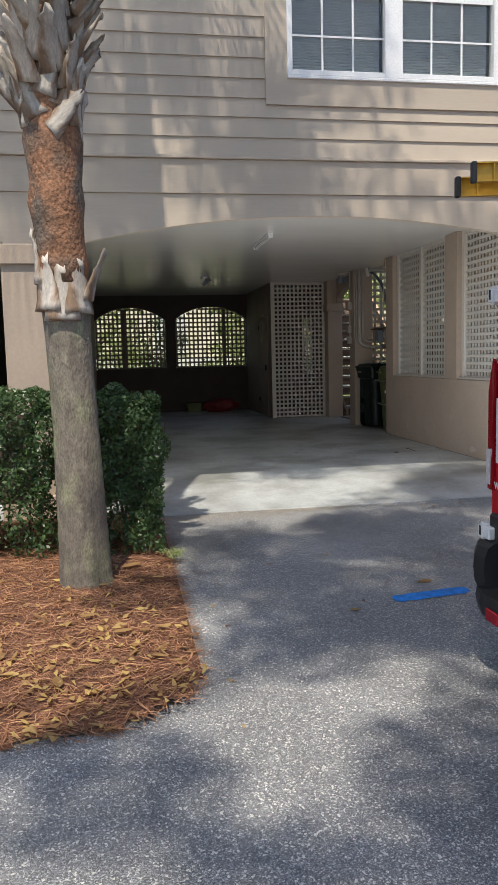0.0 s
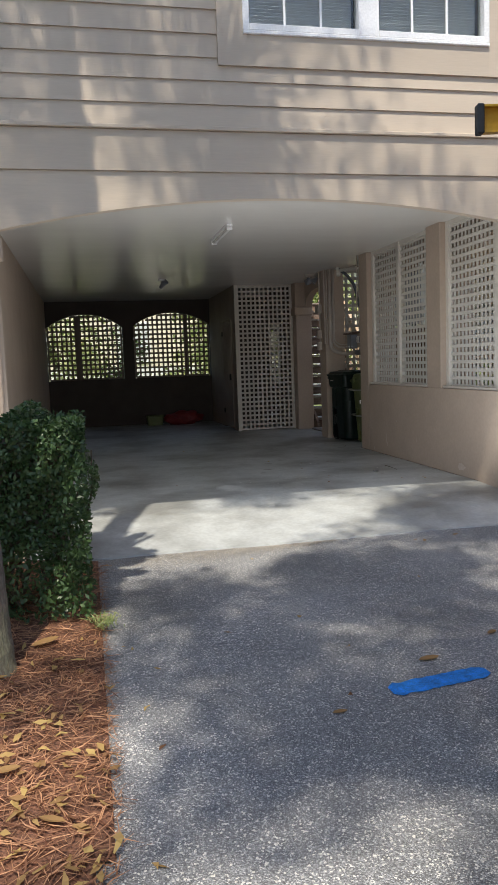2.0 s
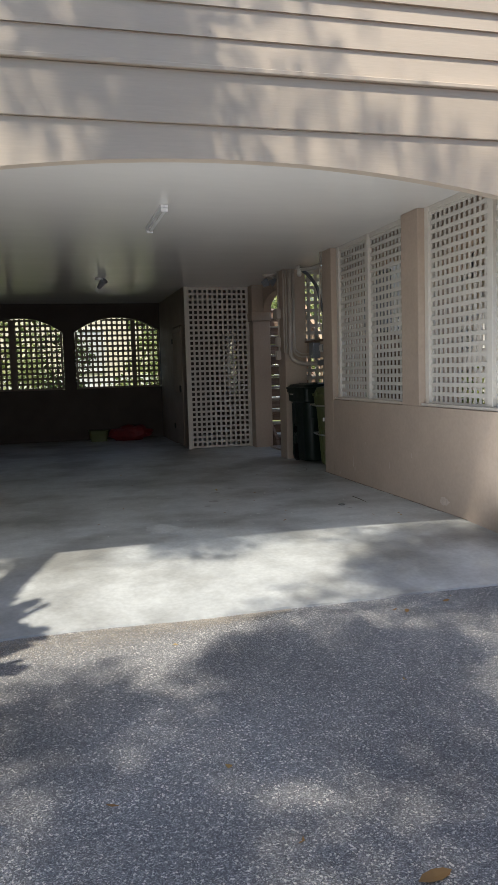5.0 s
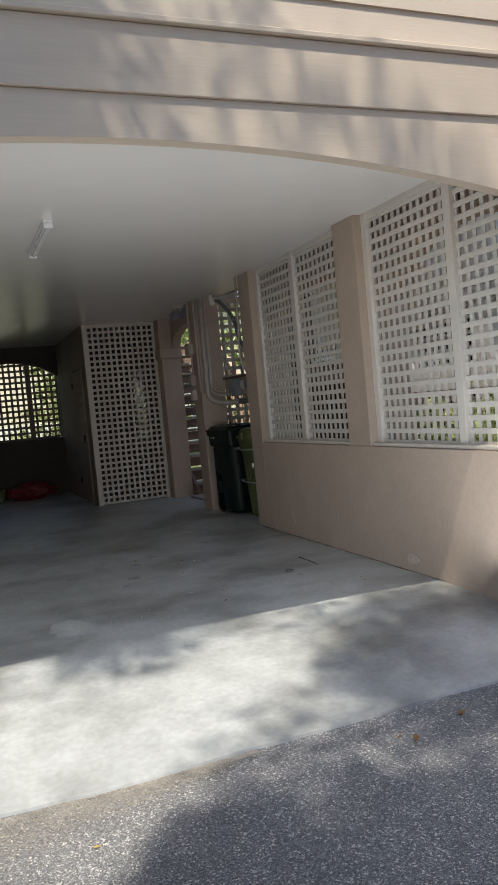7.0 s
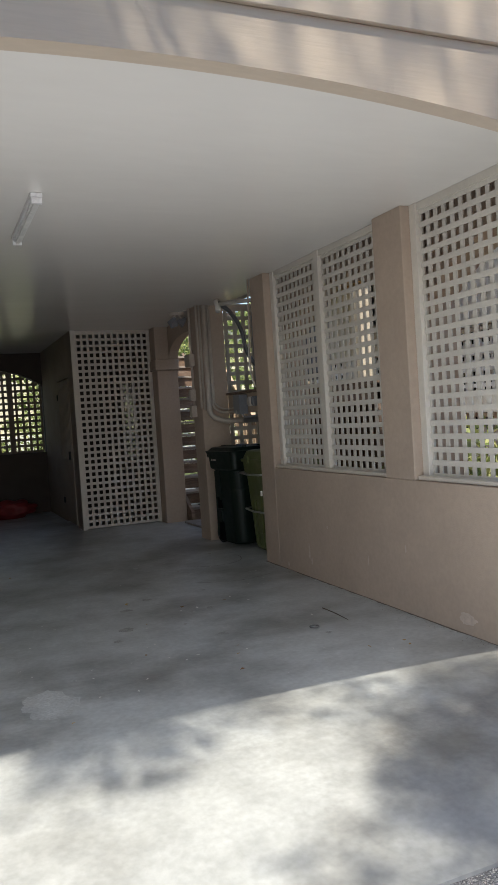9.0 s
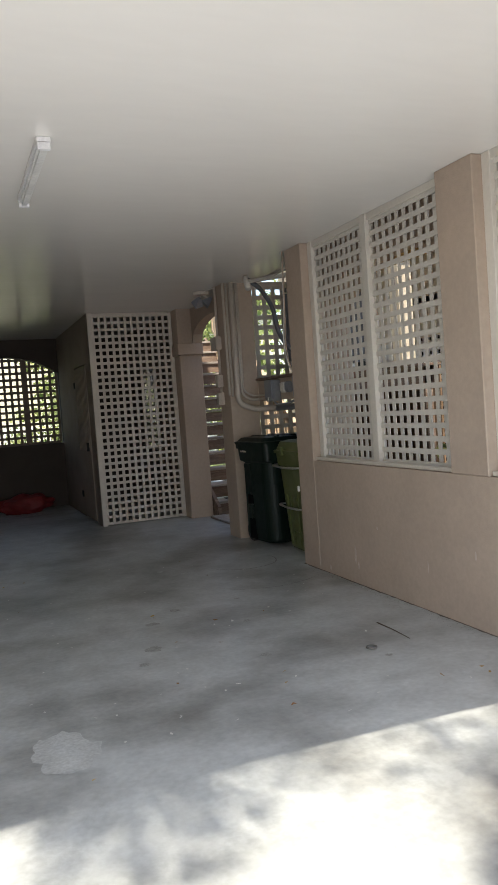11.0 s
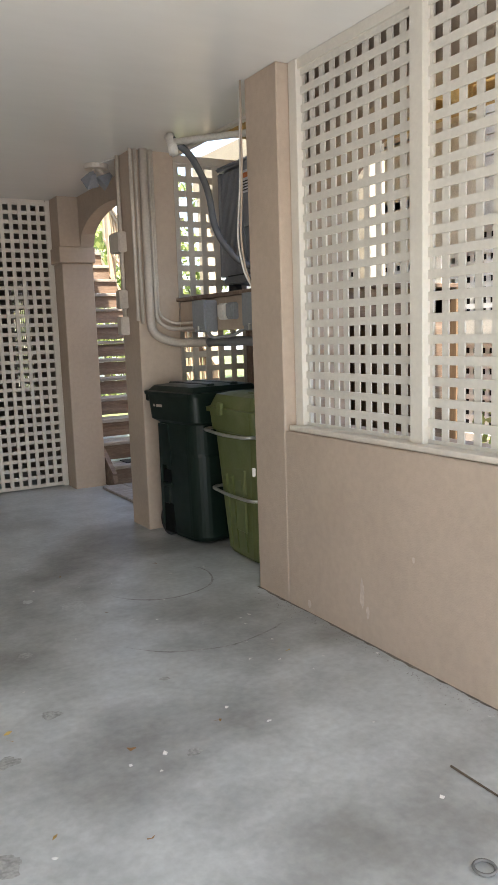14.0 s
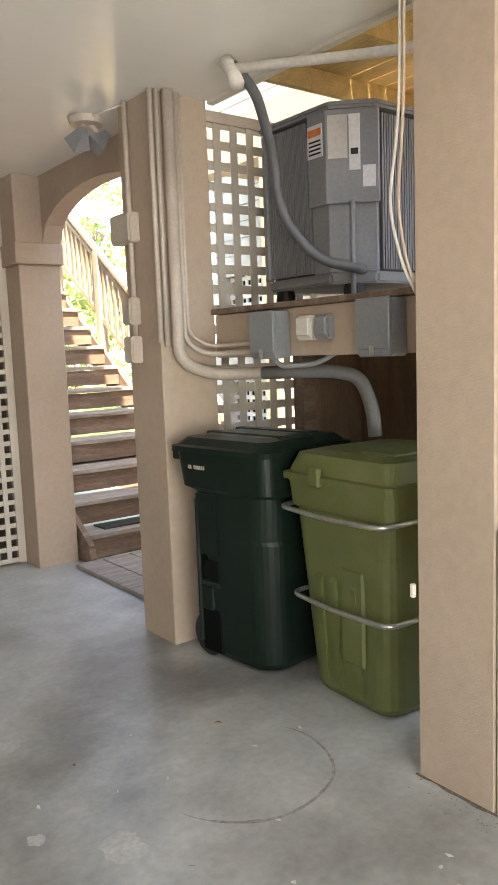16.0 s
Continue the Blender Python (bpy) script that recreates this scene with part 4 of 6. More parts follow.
for k in range(6):
    x = -12 + k * 4.4
    w = box("window", x, x + 1.3, 34.96, 34.998, 1.6, 3.2, M_BLIND, back_house)
    for a, b, c, d in ((x - 0.1, x, 1.5, 3.3), (x + 1.3, x + 1.4, 1.5, 3.3), (x, x + 1.3, 1.5, 1.6), (x, x + 1.3, 3.2, 3.3), (x + 0.62, x + 0.68, 1.6, 3.2)):
        box("frame", a, b, 34.93, 34.998, c, d, M_PALE, w)
yard_fence = thing("fence", "white painted board fence across the back lawn", "fence")
for k in range(60):
    box("board", -9 + k * 0.3, -8.72 + k * 0.3, 27.0, 27.03, 0.0, 1.32 + 0.01 * (k % 3), M_PALE, yard_fence)
for z in (0.35, 1.05):
    box("rail", -9, 9, 27.031, 27.08, z, z + 0.09, M_PALE, yard_fence)

bm = bmesh.new()
vs = [bm.verts.new(p) for p in ((4.17, 4.5, -0.125), (7.7, 4.5, -0.125), (7.7, 20.3, -0.125), (4.17, 20.3, -0.125))]
bm.faces.new(vs)
tagged(part("ground_side_yard", bm, M_MULCH), "brown mulched strip between the houses", "mulch bed", kind="structure")
tagged(box("ground_planting_bed", 4.14, 7.5, 6.85, 11.35, -0.16, 0.03, M_MULCH), "brown mulched planting bed beside the carport wall", "mulch bed", kind="structure")

# ---- neighbouring house to the east ----
NX = 7.6
nb = thing("neighbour_house", "pale sided neighbouring house with lattice bays and balcony", "house")
box("wall", NX, NX + 0.3, 2, 18, 2.5, 5.2, M_NEIGHBOUR, nb)
box("beam", NX - 0.06, NX + 0.3, 2, 18, 1.32, 1.62, M_NEIGHBOUR, nb)
box("foundation", NX, NX + 0.3, 2, 18, -0.16, 0.35, M_NEIGHBOUR, nb)
# Near-black sheet stands in for the shaded depth behind the lattice.
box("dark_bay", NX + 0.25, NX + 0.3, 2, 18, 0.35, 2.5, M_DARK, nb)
box("roof", NX - 0.5, NX + 8, 1.5, 18.4, 5.2, 5.45, M_NEIGHBOUR, nb)
for k in range(9):
    y = 2 + k * 2
    box("pier", NX - 0.05, NX + 0.25, y - 0.16, y + 0.16, -0.16, 2.5, M_NEIGHBOUR, nb)
bm = bmesh.new()
for k in range(144):
    y = 2.1 + k * 0.11
    box_bm(bm, NX + 0.1, NX + 0.115, y - 0.026, y + 0.026, 0.35, 1.32)
    box_bm(bm, NX + 0.1, NX + 0.115, y - 0.026, y + 0.026, 1.62, 2.5)
for k in range(17):
    z = 0.4 + 0.11 * k + (0.3 if k > 8 else 0)
    box_bm(bm, NX + 0.085, NX + 0.1, 2, 18, z - 0.026, z + 0.026)
tagged(part("lattice", bm, M_WHITE, nb), kind="stuff")
for k in range(13):
    z = 2.55 + 0.2 * k
    bm = bmesh.new()
    box_bm(bm, NX - 0.02, NX - 0.001, 2, 18, z, z + 0.185)
    part("siding_board", bm, M_NEIGHBOUR, nb)
for y in (8.2, 10.6, 14.2):
    w = box("window", NX - 0.04, NX - 0.021, y, y + 0.9, 2.9, 4.2, M_DARK, nb)
    for a, b, c, d in ((y - 0.08, y, 2.82, 4.28), (y + 0.9, y + 0.98, 2.82, 4.28), (y, y + 0.9, 2.82, 2.9), (y, y + 0.9, 4.2, 4.28), (y, y + 0.9, 3.53, 3.57)):
        box("frame", NX - 0.06, NX - 0.021, a, b, c, d, M_WHITE, w)
balcony = box("balcony", 6.2, NX - 0.03, 13.3, 17.0, 3.55, 3.75, M_YELLOWWALL, nb, "warm cream balcony slab")
box("balcony_beam", 6.2, 6.4, 13.3, 17.0, 3.3, 3.55, M_YELLOWWALL, nb)
box("balcony_back", NX - 0.06, NX - 0.022, 13.3, 17.0, 2.3, 3.55, M_YELLOWWALL, nb)
for y in (13.5, 15.2, 16.8):
    box("balcony_post", 6.2, 6.4, y - 0.1, y + 0.1, -0.16, 3.3, M_YELLOWWALL, nb)

# ---- stairs ----
M_TREAD = mat("grey_tread_wood", (0.34, 0.30, 0.265), 0.8, var=0.2, scale=5, fine=30, fine_var=0.2, bump=0.5, bump_scale=25, bump_dist=0.004, stretch=(0.6, 4, 4), obvar=0.12)
M_HOSE = mat("dark_hose", (0.115, 0.12, 0.13), 0.5, var=0.1, bump=0.2)
stairs = thing("stairs", "weathered wooden outdoor stair with open risers and railing", "stairs")
SX0, SX1, SY, RISE, RUN = 4.15, 5.42, 14.93, 0.208, 0.285
for k in range(13):
    z, y = 0.2 + RISE * k, SY + RUN * k
    box("tread", SX0 - 0.02, SX1 - 0.06, y - 0.025, y + 0.14, z - 0.036, z, M_TREAD, stairs, bev=0.004)
    box("tread", SX0 - 0.02, SX1 - 0.06, y + 0.147, y + 0.30, z - 0.036, z, M_TREAD, stairs, bev=0.004)
    box("riser", SX0, SX1 - 0.06, y + 0.004, y + 0.026, z - 0.036 - (0.15 if k else 0.16), z - 0.04, M_WOOD, stairs)
for x in (SX0 - 0.02, SX1 - 0.06):
    bm = bmesh.new()
    prism(bm, [(SY - 0.12, 0.0), (SY + 0.25, 0.0), (SY + RUN * 12.5 + 0.2, RISE * 12), (SY + RUN * 12.5 + 0.2, RISE * 13.4), (SY - 0.1, 0.14)], 'x', x - 0.045 if x < 5 else x, x if x < 5 else x + 0.045)
    part("stringer", bm, M_WOOD, stairs)
slope = RISE / RUN
for off, h, w in ((0.86, 0.04, 0.07), (0.76, 0.05, 0.035), (0.18, 0.05, 0.035)):
    bm = bmesh.new()
    z0 = 0.2 + off
    prism(bm, [(SY, z0), (SY + RUN * 12, z0 + RISE * 12), (SY + RUN * 12, z0 + RISE * 12 + h), (SY, z0 + h)], 'x', SX1 - w / 2, SX1 + w / 2)
    part("handrail" if off > 0.8 else "rail", bm, M_RAILWOOD, stairs)
for k in range(30):
    y = SY + 0.06 + k * 0.115
    z = 0.2 + (y - SY) * slope
    if k % 9 == 0:
        box("rail_post", SX1 - 0.045, SX1 + 0.045, y - 0.045, y + 0.045, max(0, z - 0.3), z + 0.88, M_RAILWOOD, stairs, bev=0.004)
    else:
        box("baluster", SX1 - 0.018, SX1 + 0.018, y - 0.018, y + 0.018, z + 0.2, z + 0.8, M_RAILWOOD, stairs)
landing = thing("floor_boards", "grey weathered boards laid at the stair foot", "floor boards", kind="structure")
for x0, x1, y0, y1 in ((3.965, 4.17, 13.42, 14.82), (4.18, 4.4, 13.4, 14.82), (4.41, 4.62, 13.42, 14.83), (4.63, 5.3, 13.42, 14.83)):
    box("board", x0, x1, y0, y1, 0.002, 0.032, M_TREAD, landing, bev=0.004)
tagged(box("door_mat", 4.3, 4.9, 15.0, 15.2, 0.201, 0.212, M_RUBBER, bev=0.003), "dark rubber mat on the lowest stair tread", "mat")

# ---- service niche: platform, lattice, plywood ----
platform = thing("equipment_platform", "tan painted wooden platform carrying the air conditioner", "platform")
box("fascia", 4.06, 4.10, 11.42, 13.045, 1.51, 1.735, M_STUCCO, platform, bev=0.004)
box("deck", 4.03, 5.35, 11.42, 13.045, 1.737, 1.765, M_WOOD, platform, bev=0.004)
box("joist", 4.12, 5.3, 11.5, 11.55, 1.55, 1.735, M_WOOD, platform)
box("joist", 4.12, 5.3, 12.2, 12.25, 1.55, 1.735, M_WOOD, platform)
box("joist", 4.12, 5.3, 12.95, 13.0, 1.55, 1.735, M_WOOD, platform)
box("leg", 4.72, 4.81, 13.1, 13.19, 0.0, 1.735, M_WOOD, platform)
box("leg", 5.2, 5.29, 11.5, 11.59, 0.0, 1.735, M_WOOD, platform)
box("back_sheet", 5.32, 5.34, 11.42, 13.3, 0.0, 1.735, M_PLY, platform, "dark stained plywood sheet")
box("side_sheet", 4.83, 5.31, 13.2, 13.22, 0.0, 1.735, M_PLY, platform, "dark stained plywood sheet")
e = thing("lattice_screen", "cream lattice screen closing the equipment niche", "lattice screen", kind="structure")
box("rail", 4.07, 5.4, 13.33, 13.38, 2.83, 2.89, M_LATTICE, e)
lattice(e, 'y', 13.35, 4.09, 5.4, 0.05, 2.83, pitch=0.117, width=0.05)

AC = thing("air_conditioner", "grey outdoor air conditioning condenser on the platform", "air conditioner", at=(4.81, 12.755, 1.765))
W, H, CH = 0.33, 0.95, 0.17


def chamfered(name, h, c, z0, z1, material, label="", bev=0.0):
    """A square block whose south-west corner is cut off."""
    bm = bmesh.new()
    foot = [(-h, h), (-h, -h + c), (-h + c, -h), (h, -h), (h, h)]
    a = [bm.verts.new((x, y, z0)) for x, y in foot]
    b = [bm.verts.new((x, y, z1)) for x, y in foot]
    bm.faces.new(a)
    bm.faces.new(b[::-1])
    for i in range(5):
        bm.faces.new((a[i], a[(i + 1) % 5], b[(i + 1) % 5], b[i]))
    if bev:
        bevel(bm, bev, 2)
    return part(name, bm, material, AC, label)


chamfered("base_pan", W + 0.004, CH, 0.10, 0.16, M_ACGREY, bev=0.012)
chamfered("coil", W - 0.02, CH, 0.16, H + 0.005, M_ACDARK, "dark finned coil behind the louvres")
for sx, sy in ((-1, 0), (0, -1), (1, 0), (0, 1)):
    for k in range(34):
        u = -W + 0.02 + k * (2 * W - 0.04) / 33
        if (sx == -1 or sy == -1) and u < -W + CH + (0.12 if sx == -1 else 0.02):
            continue
        if sx:
            box("louvre", sx * W - 0.012, sx * W + 0.004, u - 0.006, u + 0.005, 0.17, H - 0.01, M_ACGREY, AC)
        else:
            box("louvre", u - 0.006, u + 0.005, sy * W - 0.012, sy * W + 0.004, 0.17, H - 0.01, M_ACGREY, AC)
for sx, sy in ((1, -1), (1, 1), (-1, 1)):
    box("corner_post", sx * W - 0.022, sx * W + 0.022, sy * W - 0.022, sy * W + 0.022, 0.16, H, M_ACGREY, AC, bev=0.008)


def corner_cover(name, d, reach_w, reach_s, z0, z1, material):
    """Sheet metal folded round the cut corner, d proud of the faces."""
    bm = bmesh.new()
    k = d * 0.414
    foot = [(-W - d, -W + CH + reach_w), (-W - d, -W + CH - k), (-W + CH - k, -W - d), (-W + CH + reach_s, -W - d), (-W + CH + reach_s, -W + 0.04), (-W + 0.04, -W + CH + reach_w)]
    a = [bm.verts.new((x, y, z0)) for x, y in foot]
    b = [bm.verts.new((x, y, z1)) for x, y in foot]
    bm.faces.new(a)
    bm.faces.new(b[::-1])
    for i in range(6):
        bm.faces.new((a[i], a[(i + 1) % 6], b[(i + 1) % 6], b[i]))
    bevel(bm, 0.003, 1)
    return part(name, bm, material, AC)


corner_cover("service_panel", 0.004, 0.12, 0.015, 0.16, H, M_ACGREY)
corner_cover("electrical_cover", 0.03, 0.12, 0.0, 0.50, H + 0.008, M_ACGREY)
chamfered("top_cover", W + 0.035, CH, H + 0.009, H + 0.045, M_ACGREY, bev=0.014)
box("warning_label", -W - 0.034, -W - 0.029, -W + CH + 0.005, -W + CH + 0.115, 0.74, 0.90, M_PAPER, AC, "grey label with orange heading")
box("label_heading", -W - 0.037, -W - 0.033, -W + CH + 0.012, -W + CH + 0.108, 0.845, 0.88, M_ORANGE, AC)
for k in range(4):
    box("label_text", -W - 0.037, -W - 0.033, -W + CH + 0.015, -W + CH + 0.1, 0.755 + 0.02 * k, 0.763 + 0.02 * k, M_DARK, AC)


def on_corner(name, u0, u1, z0, z1, material, d):
    """A thin label on the cut corner of the cover; u runs along the cut."""
    p, q = Vector((-W - 0.03, -W + CH - 0.012, 0)), Vector((-W + CH - 0.012, -W - 0.03, 0))
    out = Vector((-1, -1, 0)).normalized()
    bm = bmesh.new()
    a, b = p.lerp(q, u0), p.lerp(q, u1)
    lo = [bm.verts.new(v + out * k) for v, k in ((a, d - 0.003), (b, d - 0.003), (b, d), (a, d))]
    hi = [bm.verts.new(v.co + Vector((0, 0, z1))) for v in lo]
    for v in lo:
        v.co.z = z0
    bm.faces.new(lo)
    bm.faces.new(hi[::-1])
    for i in range(4):
        bm.faces.new((lo[i], lo[(i + 1) % 4], hi[(i + 1) % 4], hi[i]))
    part(name, bm, material, AC)


on_corner("data_plate", 0.05, 0.42, 0.72, 0.93, M_ALU, 0.002)
on_corner("energy_label", 0.45, 0.66, 0.66, 0.93, M_PAPER, 0.003)
on_corner("energy_mark", 0.48, 0.62, 0.735, 0.765, M_DARK, 0.005)
on_corner("energy_label", 0.70, 0.94, 0.575, 0.68, M_PAPER, 0.003)
for sx in (-1, 1):
    for sy in (-1, 1):
        bm = bmesh.new()
        bmesh.ops.create_cone(bm, cap_ends=True, segments=14, radius1=0.06, radius2=0.05, depth=0.1, matrix=Matrix.Translation((sx * 0.27 + (0.03 if sx < 0 and sy < 0 else 0), sy * 0.27 + (0.03 if sx < 0 and sy < 0 else 0), 0.05)))
        part("foot_pad", bm, M_RUBBER, AC)


def pipe(name, pts, r, material, label, category="pipe", corner=0.1, group="", seg=12):
    bm = bmesh.new()
    tube_bm(bm, bend(pts, 7, corner), r, seg)
    ob = part(name, bm, material, smooth=True)
    return tagged(ob, label, category, group=group)


pipe("refrigerant_hose", [(3.76, 12.42, 2.76), (3.9, 12.44, 2.68), (4.10, 12.58, 2.50), (4.15, 12.60, 2.2), (4.28, 12.48, 1.97), (4.50, 12.42, 1.93), (4.57, 12.45, 1.93)], 0.024, M_HOSE, "thick grey insulated hose hanging to the condenser", "hose", 0.25)
pipe("drain_pipe", [(3.76, 12.42, 2.74), (4.22, 11.88, 2.74), (4.3, 11.7, 2.74)], 0.022, M_PVCWHITE, "off-white pipe running under the ceiling", corner=0.05)
pipe("drain_elbow", [(3.76, 12.46, 2.785), (3.76, 12.42, 2.73), (3.74, 12.36, 2.66)], 0.032, M_PVCWHITE, "white pipe tee at the ceiling", corner=0.03)
pipe("service_pipe", [(3.80, 13.012, CEIL), (3.80, 13.012, 1.50), (3.98, 12.98, 1.425), (4.12, 12.86, 1.425), (4.16, 12.76, 1.426)], 0.032, M_CONDUIT, "thick tan service pipe bending under the platform", corner=0.16)
pipe("service_pipe", [(4.155, 12.77, 1.426), (4.31, 12.42, 1.43), (4.37, 12.29, 1.40), (4.40, 12.24, 1.25), (4.41, 12.235, 1.11)], 0.034, M_PVCGREY, "thick grey pipe bending down behind the bins", corner=0.1)
pipe("conduit", [(3.708, 13.03, CEIL), (3.708, 13.03, 1.60)], 0.013, M_CONDUIT, "thin tan conduit on the column", group="column conduits")
pipe("conduit", [(3.745, 13.03, CEIL), (3.745, 13.03, 1.58)], 0.012, M_CONDUIT, "thin tan conduit on the column", group="column conduits")
pipe("conduit", [(3.855, 13.03, CEIL), (3.855, 13.03, 1.60), (3.94, 12.98, 1.53), (4.03, 12.9, 1.535), (4.03, 12.5, 1.54)], 0.014, M_CONDUIT, "thin tan conduit bending along the platform", group="column conduits", corner=0.08)
pipe("conduit", [(3.875, 13.03, CEIL), (3.875, 13.03, 1.64), (3.96, 12.98, 1.575), (4.03, 12.92, 1.575), (4.03, 12.6, 1.58)], 0.010, M_CONDUIT, "thin tan conduit bending along the platform", group="column conduits", corner=0.08)
pipe("conduit", [(3.70, 13.27, CEIL), (3.70, 13.27, 1.62)], 0.014, M_CONDUIT, "thin tan conduit on the column", group="column conduits")
for name, y0, y1, z0, z1 in (("junction_box", 13.20, 13.40, 2.12, 2.27), ("junction_box", 13.23, 13.32, 1.70, 1.84), ("junction_box", 13.23, 13.32, 1.50, 1.64)):
    e = box(name, 3.655, 3.718, y0, y1, z0, z1, M_CONDUIT, bev=0.006, seg=2)
    tagged(e, "tan painted electrical box on the column", "electrical box", group="column electrical boxes")
    box("cover", 3.65, 3.656, y0 + 0.008, y1 - 0.008, z0 + 0.008, z1 - 0.008, M_CONDUIT, e)
for k, (y0, y1, z0, z1) in enumerate(((12.43, 12.62, 1.50, 1.72), (11.72, 11.91, 1.50, 1.73))):
    e = box("disconnect_box", 3.96, 4.058, y0, y1, z0, z1, M_ACGREY, bev=0.008, seg=2)
    tagged(e, "grey metal electrical disconnect box on the platform", "electrical box", group="disconnect boxes")
    box("cover", 3.95, 3.962, y0 + 0.004, y1 - 0.004, z0 + 0.03, z1 + 0.004, M_ACGREY, e, bev=0.004)
    box("hasp", 3.944, 3.952, (y0 + y1) / 2 - 0.01, (y0 + y1) / 2 + 0.01, z0 + 0.005, z0 + 0.045, M_GALV, e)
e = box("outlet_box", 4.01, 4.058, 12.24, 12.34, 1.58, 1.69, M_PVCWHITE, bev=0.008, seg=2)
tagged(e, "white weatherproof outlet box on the platform", "outlet")
box("flap", 4.0, 4.012, 12.25, 12.33, 1.6, 1.68, M_PVCWHITE, e, bev=0.004)
e = box("outlet_box", 4.01, 4.058, 12.13, 12.22, 1.58, 1.69, M_ACGREY, bev=0.008, seg=2)
tagged(e, "grey weatherproof outlet box on the platform", "outlet")
box("flap", 4.0, 4.012, 12.14, 12.21, 1.6, 1.68, M_ACGREY, e, bev=0.004)
pipe("condenser_whip", [(4.0, 12.5, 1.51), (4.02, 12.46, 1.46), (4.1, 12.3, 1.47), (4.2, 12.2, 1.55)], 0.012, M_PVCGREY, "flexible grey conduit under the disconnect", corner=0.05)
pipe("condenser_whip", [(4.525, 12.475, 2.27), (4.52, 12.47, 2.0), (4.50, 12.45, 1.78)], 0.013, M_PVCGREY, "grey conduit below the condenser cover", corner=0.05)
for k, dx in enumerate((0.0, 0.018)):
    pipe("cable", [(3.705 + dx * 0.2, 11.415 + dx, CEIL), (3.70, 11.42 + dx, 2.3), (3.695, 11.45 + dx + 0.02 * k, 2.0), (3.71, 11.42 + dx, 1.8), (3.78, 11.415 + dx, 1.7)], 0.006,
         M_PVCWHITE if k else M_STUCCO, "thin cable running down the pilaster", "cable", 0.15, "pilaster cables", 6)
e = box("cable_clamp", 3.70, 3.719, 11.402, 11.42, 0.66, 0.71, M_PVCWHITE, bev=0.004)
tagged(e, "white cable cover on the pilaster edge", "cable cover")
trim = box("trim_ceiling_edge", 4.06, 4.10, 11.42, 13.045, CEIL - 0.02, CEIL + 0.1, M_TRIM)
tagged(trim, "cream trim along the ceiling edge", "trim", kind="structure")

M_PINE = mat("yellow_pine", (0.56, 0.40, 0.17), 0.7, var=0.15, scale=4, fine=30, fine_var=0.12, bump=0.3, bump_scale=30, stretch=(4, 0.5, 4), obvar=0.1)
soffit = thing("soffit", "yellow pine soffit boards and joists above the equipment niche", "soffit", kind="structure")
for k in range(10):
    box("soffit_board", 4.14 + 0.15 * k, 4.285 + 0.15 * k, 11.3, 13.3, 3.10, 3.12, M_PINE, soffit)
for y in (11.6, 12.3, 13.0):
    box("joist", 4.14, 5.63, y - 0.02, y + 0.02, 2.98, 3.098, M_PINE, soffit)
box("fascia", 5.64, 5.68, 11.3, 13.3, 2.95, 3.12, M_PINE, soffit)

# ---- waste carts ----
# Black that paints the shade of recesses the cart body doesn't have.
M_RECESS_SHADE = mat("recess_shade", (0.004, 0.005, 0.005), 0.8, bump=0, spec=0.1)


def loft(bm, sections, n=5):
    """Rounded-rectangle sections (cx, cy, z, half x, half y, corner radius) joined upward."""
    rings = []
    for cx, cy, z, hx, hy, r in sections:
        ring = []
        for q, (sx, sy) in enumerate(((1, 1), (-1, 1), (-1, -1), (1, -1))):
            for k in range(n):
                a = math.pi / 2 * (q + k / (n - 1))
                ring.append(bm.verts.new((cx + sx * (hx - r) + r * math.cos(a), cy + sy * (hy - r) + r * math.sin(a), z)))
        rings.append(ring)
    m = len(rings[0])
    for a, b in zip(rings, rings[1:]):
        for k in range(m):
            bm.faces.new((a[k], a[(k + 1) % m], b[(k + 1) % m], b[k]))
    bm.faces.new(rings[0][::-1])
    bm.faces.new(rings[-1])


def wheel_bm(bm, x, y0, y1, z, r):
    bmesh.ops.create_cone(bm, cap_ends=True, segments=28, radius1=r, radius2=r, depth=y1 - y0, matrix=Matrix.Translation((x, (y0 + y1) / 2, z)) @ Matrix.Rotation(math.pi / 2, 4, 'X'))


cart = thing("waste_cart", "dark green wheeled waste cart with closed lid", "waste cart", group="waste carts")
bm = bmesh.new()
loft(bm, [(0.0, 0, 0.02, 0.22, 0.22, 0.12), (0, 0, 0.05, 0.235, 0.235, 0.13), (0.0, 0, 0.62, 0.265, 0.262, 0.13), (-0.01, 0, 0.64, 0.268, 0.265, 0.13), (-0.01, 0, 0.84, 0.285, 0.275, 0.12), (-0.02, 0, 0.86, 0.31, 0.29, 0.06), (-0.03, 0, 1.03, 0.325, 0.30, 0.06)], 9)
part("body", bm, M_CARTDARK, cart, smooth=False)
bm = bmesh.new()
loft(bm, [(-0.03, 0, 1.03, 0.34, 0.315, 0.05), (-0.03, 0, 1.055, 0.345, 0.32, 0.05), (-0.03, 0, 1.062, 0.32, 0.295, 0.05), (-0.03, 0, 1.095, 0.29, 0.265, 0.06), (-0.03, 0, 1.105, 0.22, 0.2, 0.08)])
part("lid", bm, M_CARTDARK, cart)
for y in (-0.1, 0.1):
    box("lid_rib", -0.3, 0.24, y - 0.03, y + 0.03, 1.09, 1.112, M_CARTDARK, cart, bev=0.008)
bm = bmesh.new()
tube_bm(bm, [(-0.39, -0.27, 1.03), (-0.39, 0.27, 1.03)], 0.016, 10)
part("handle", bm, M_CARTDARK, cart)
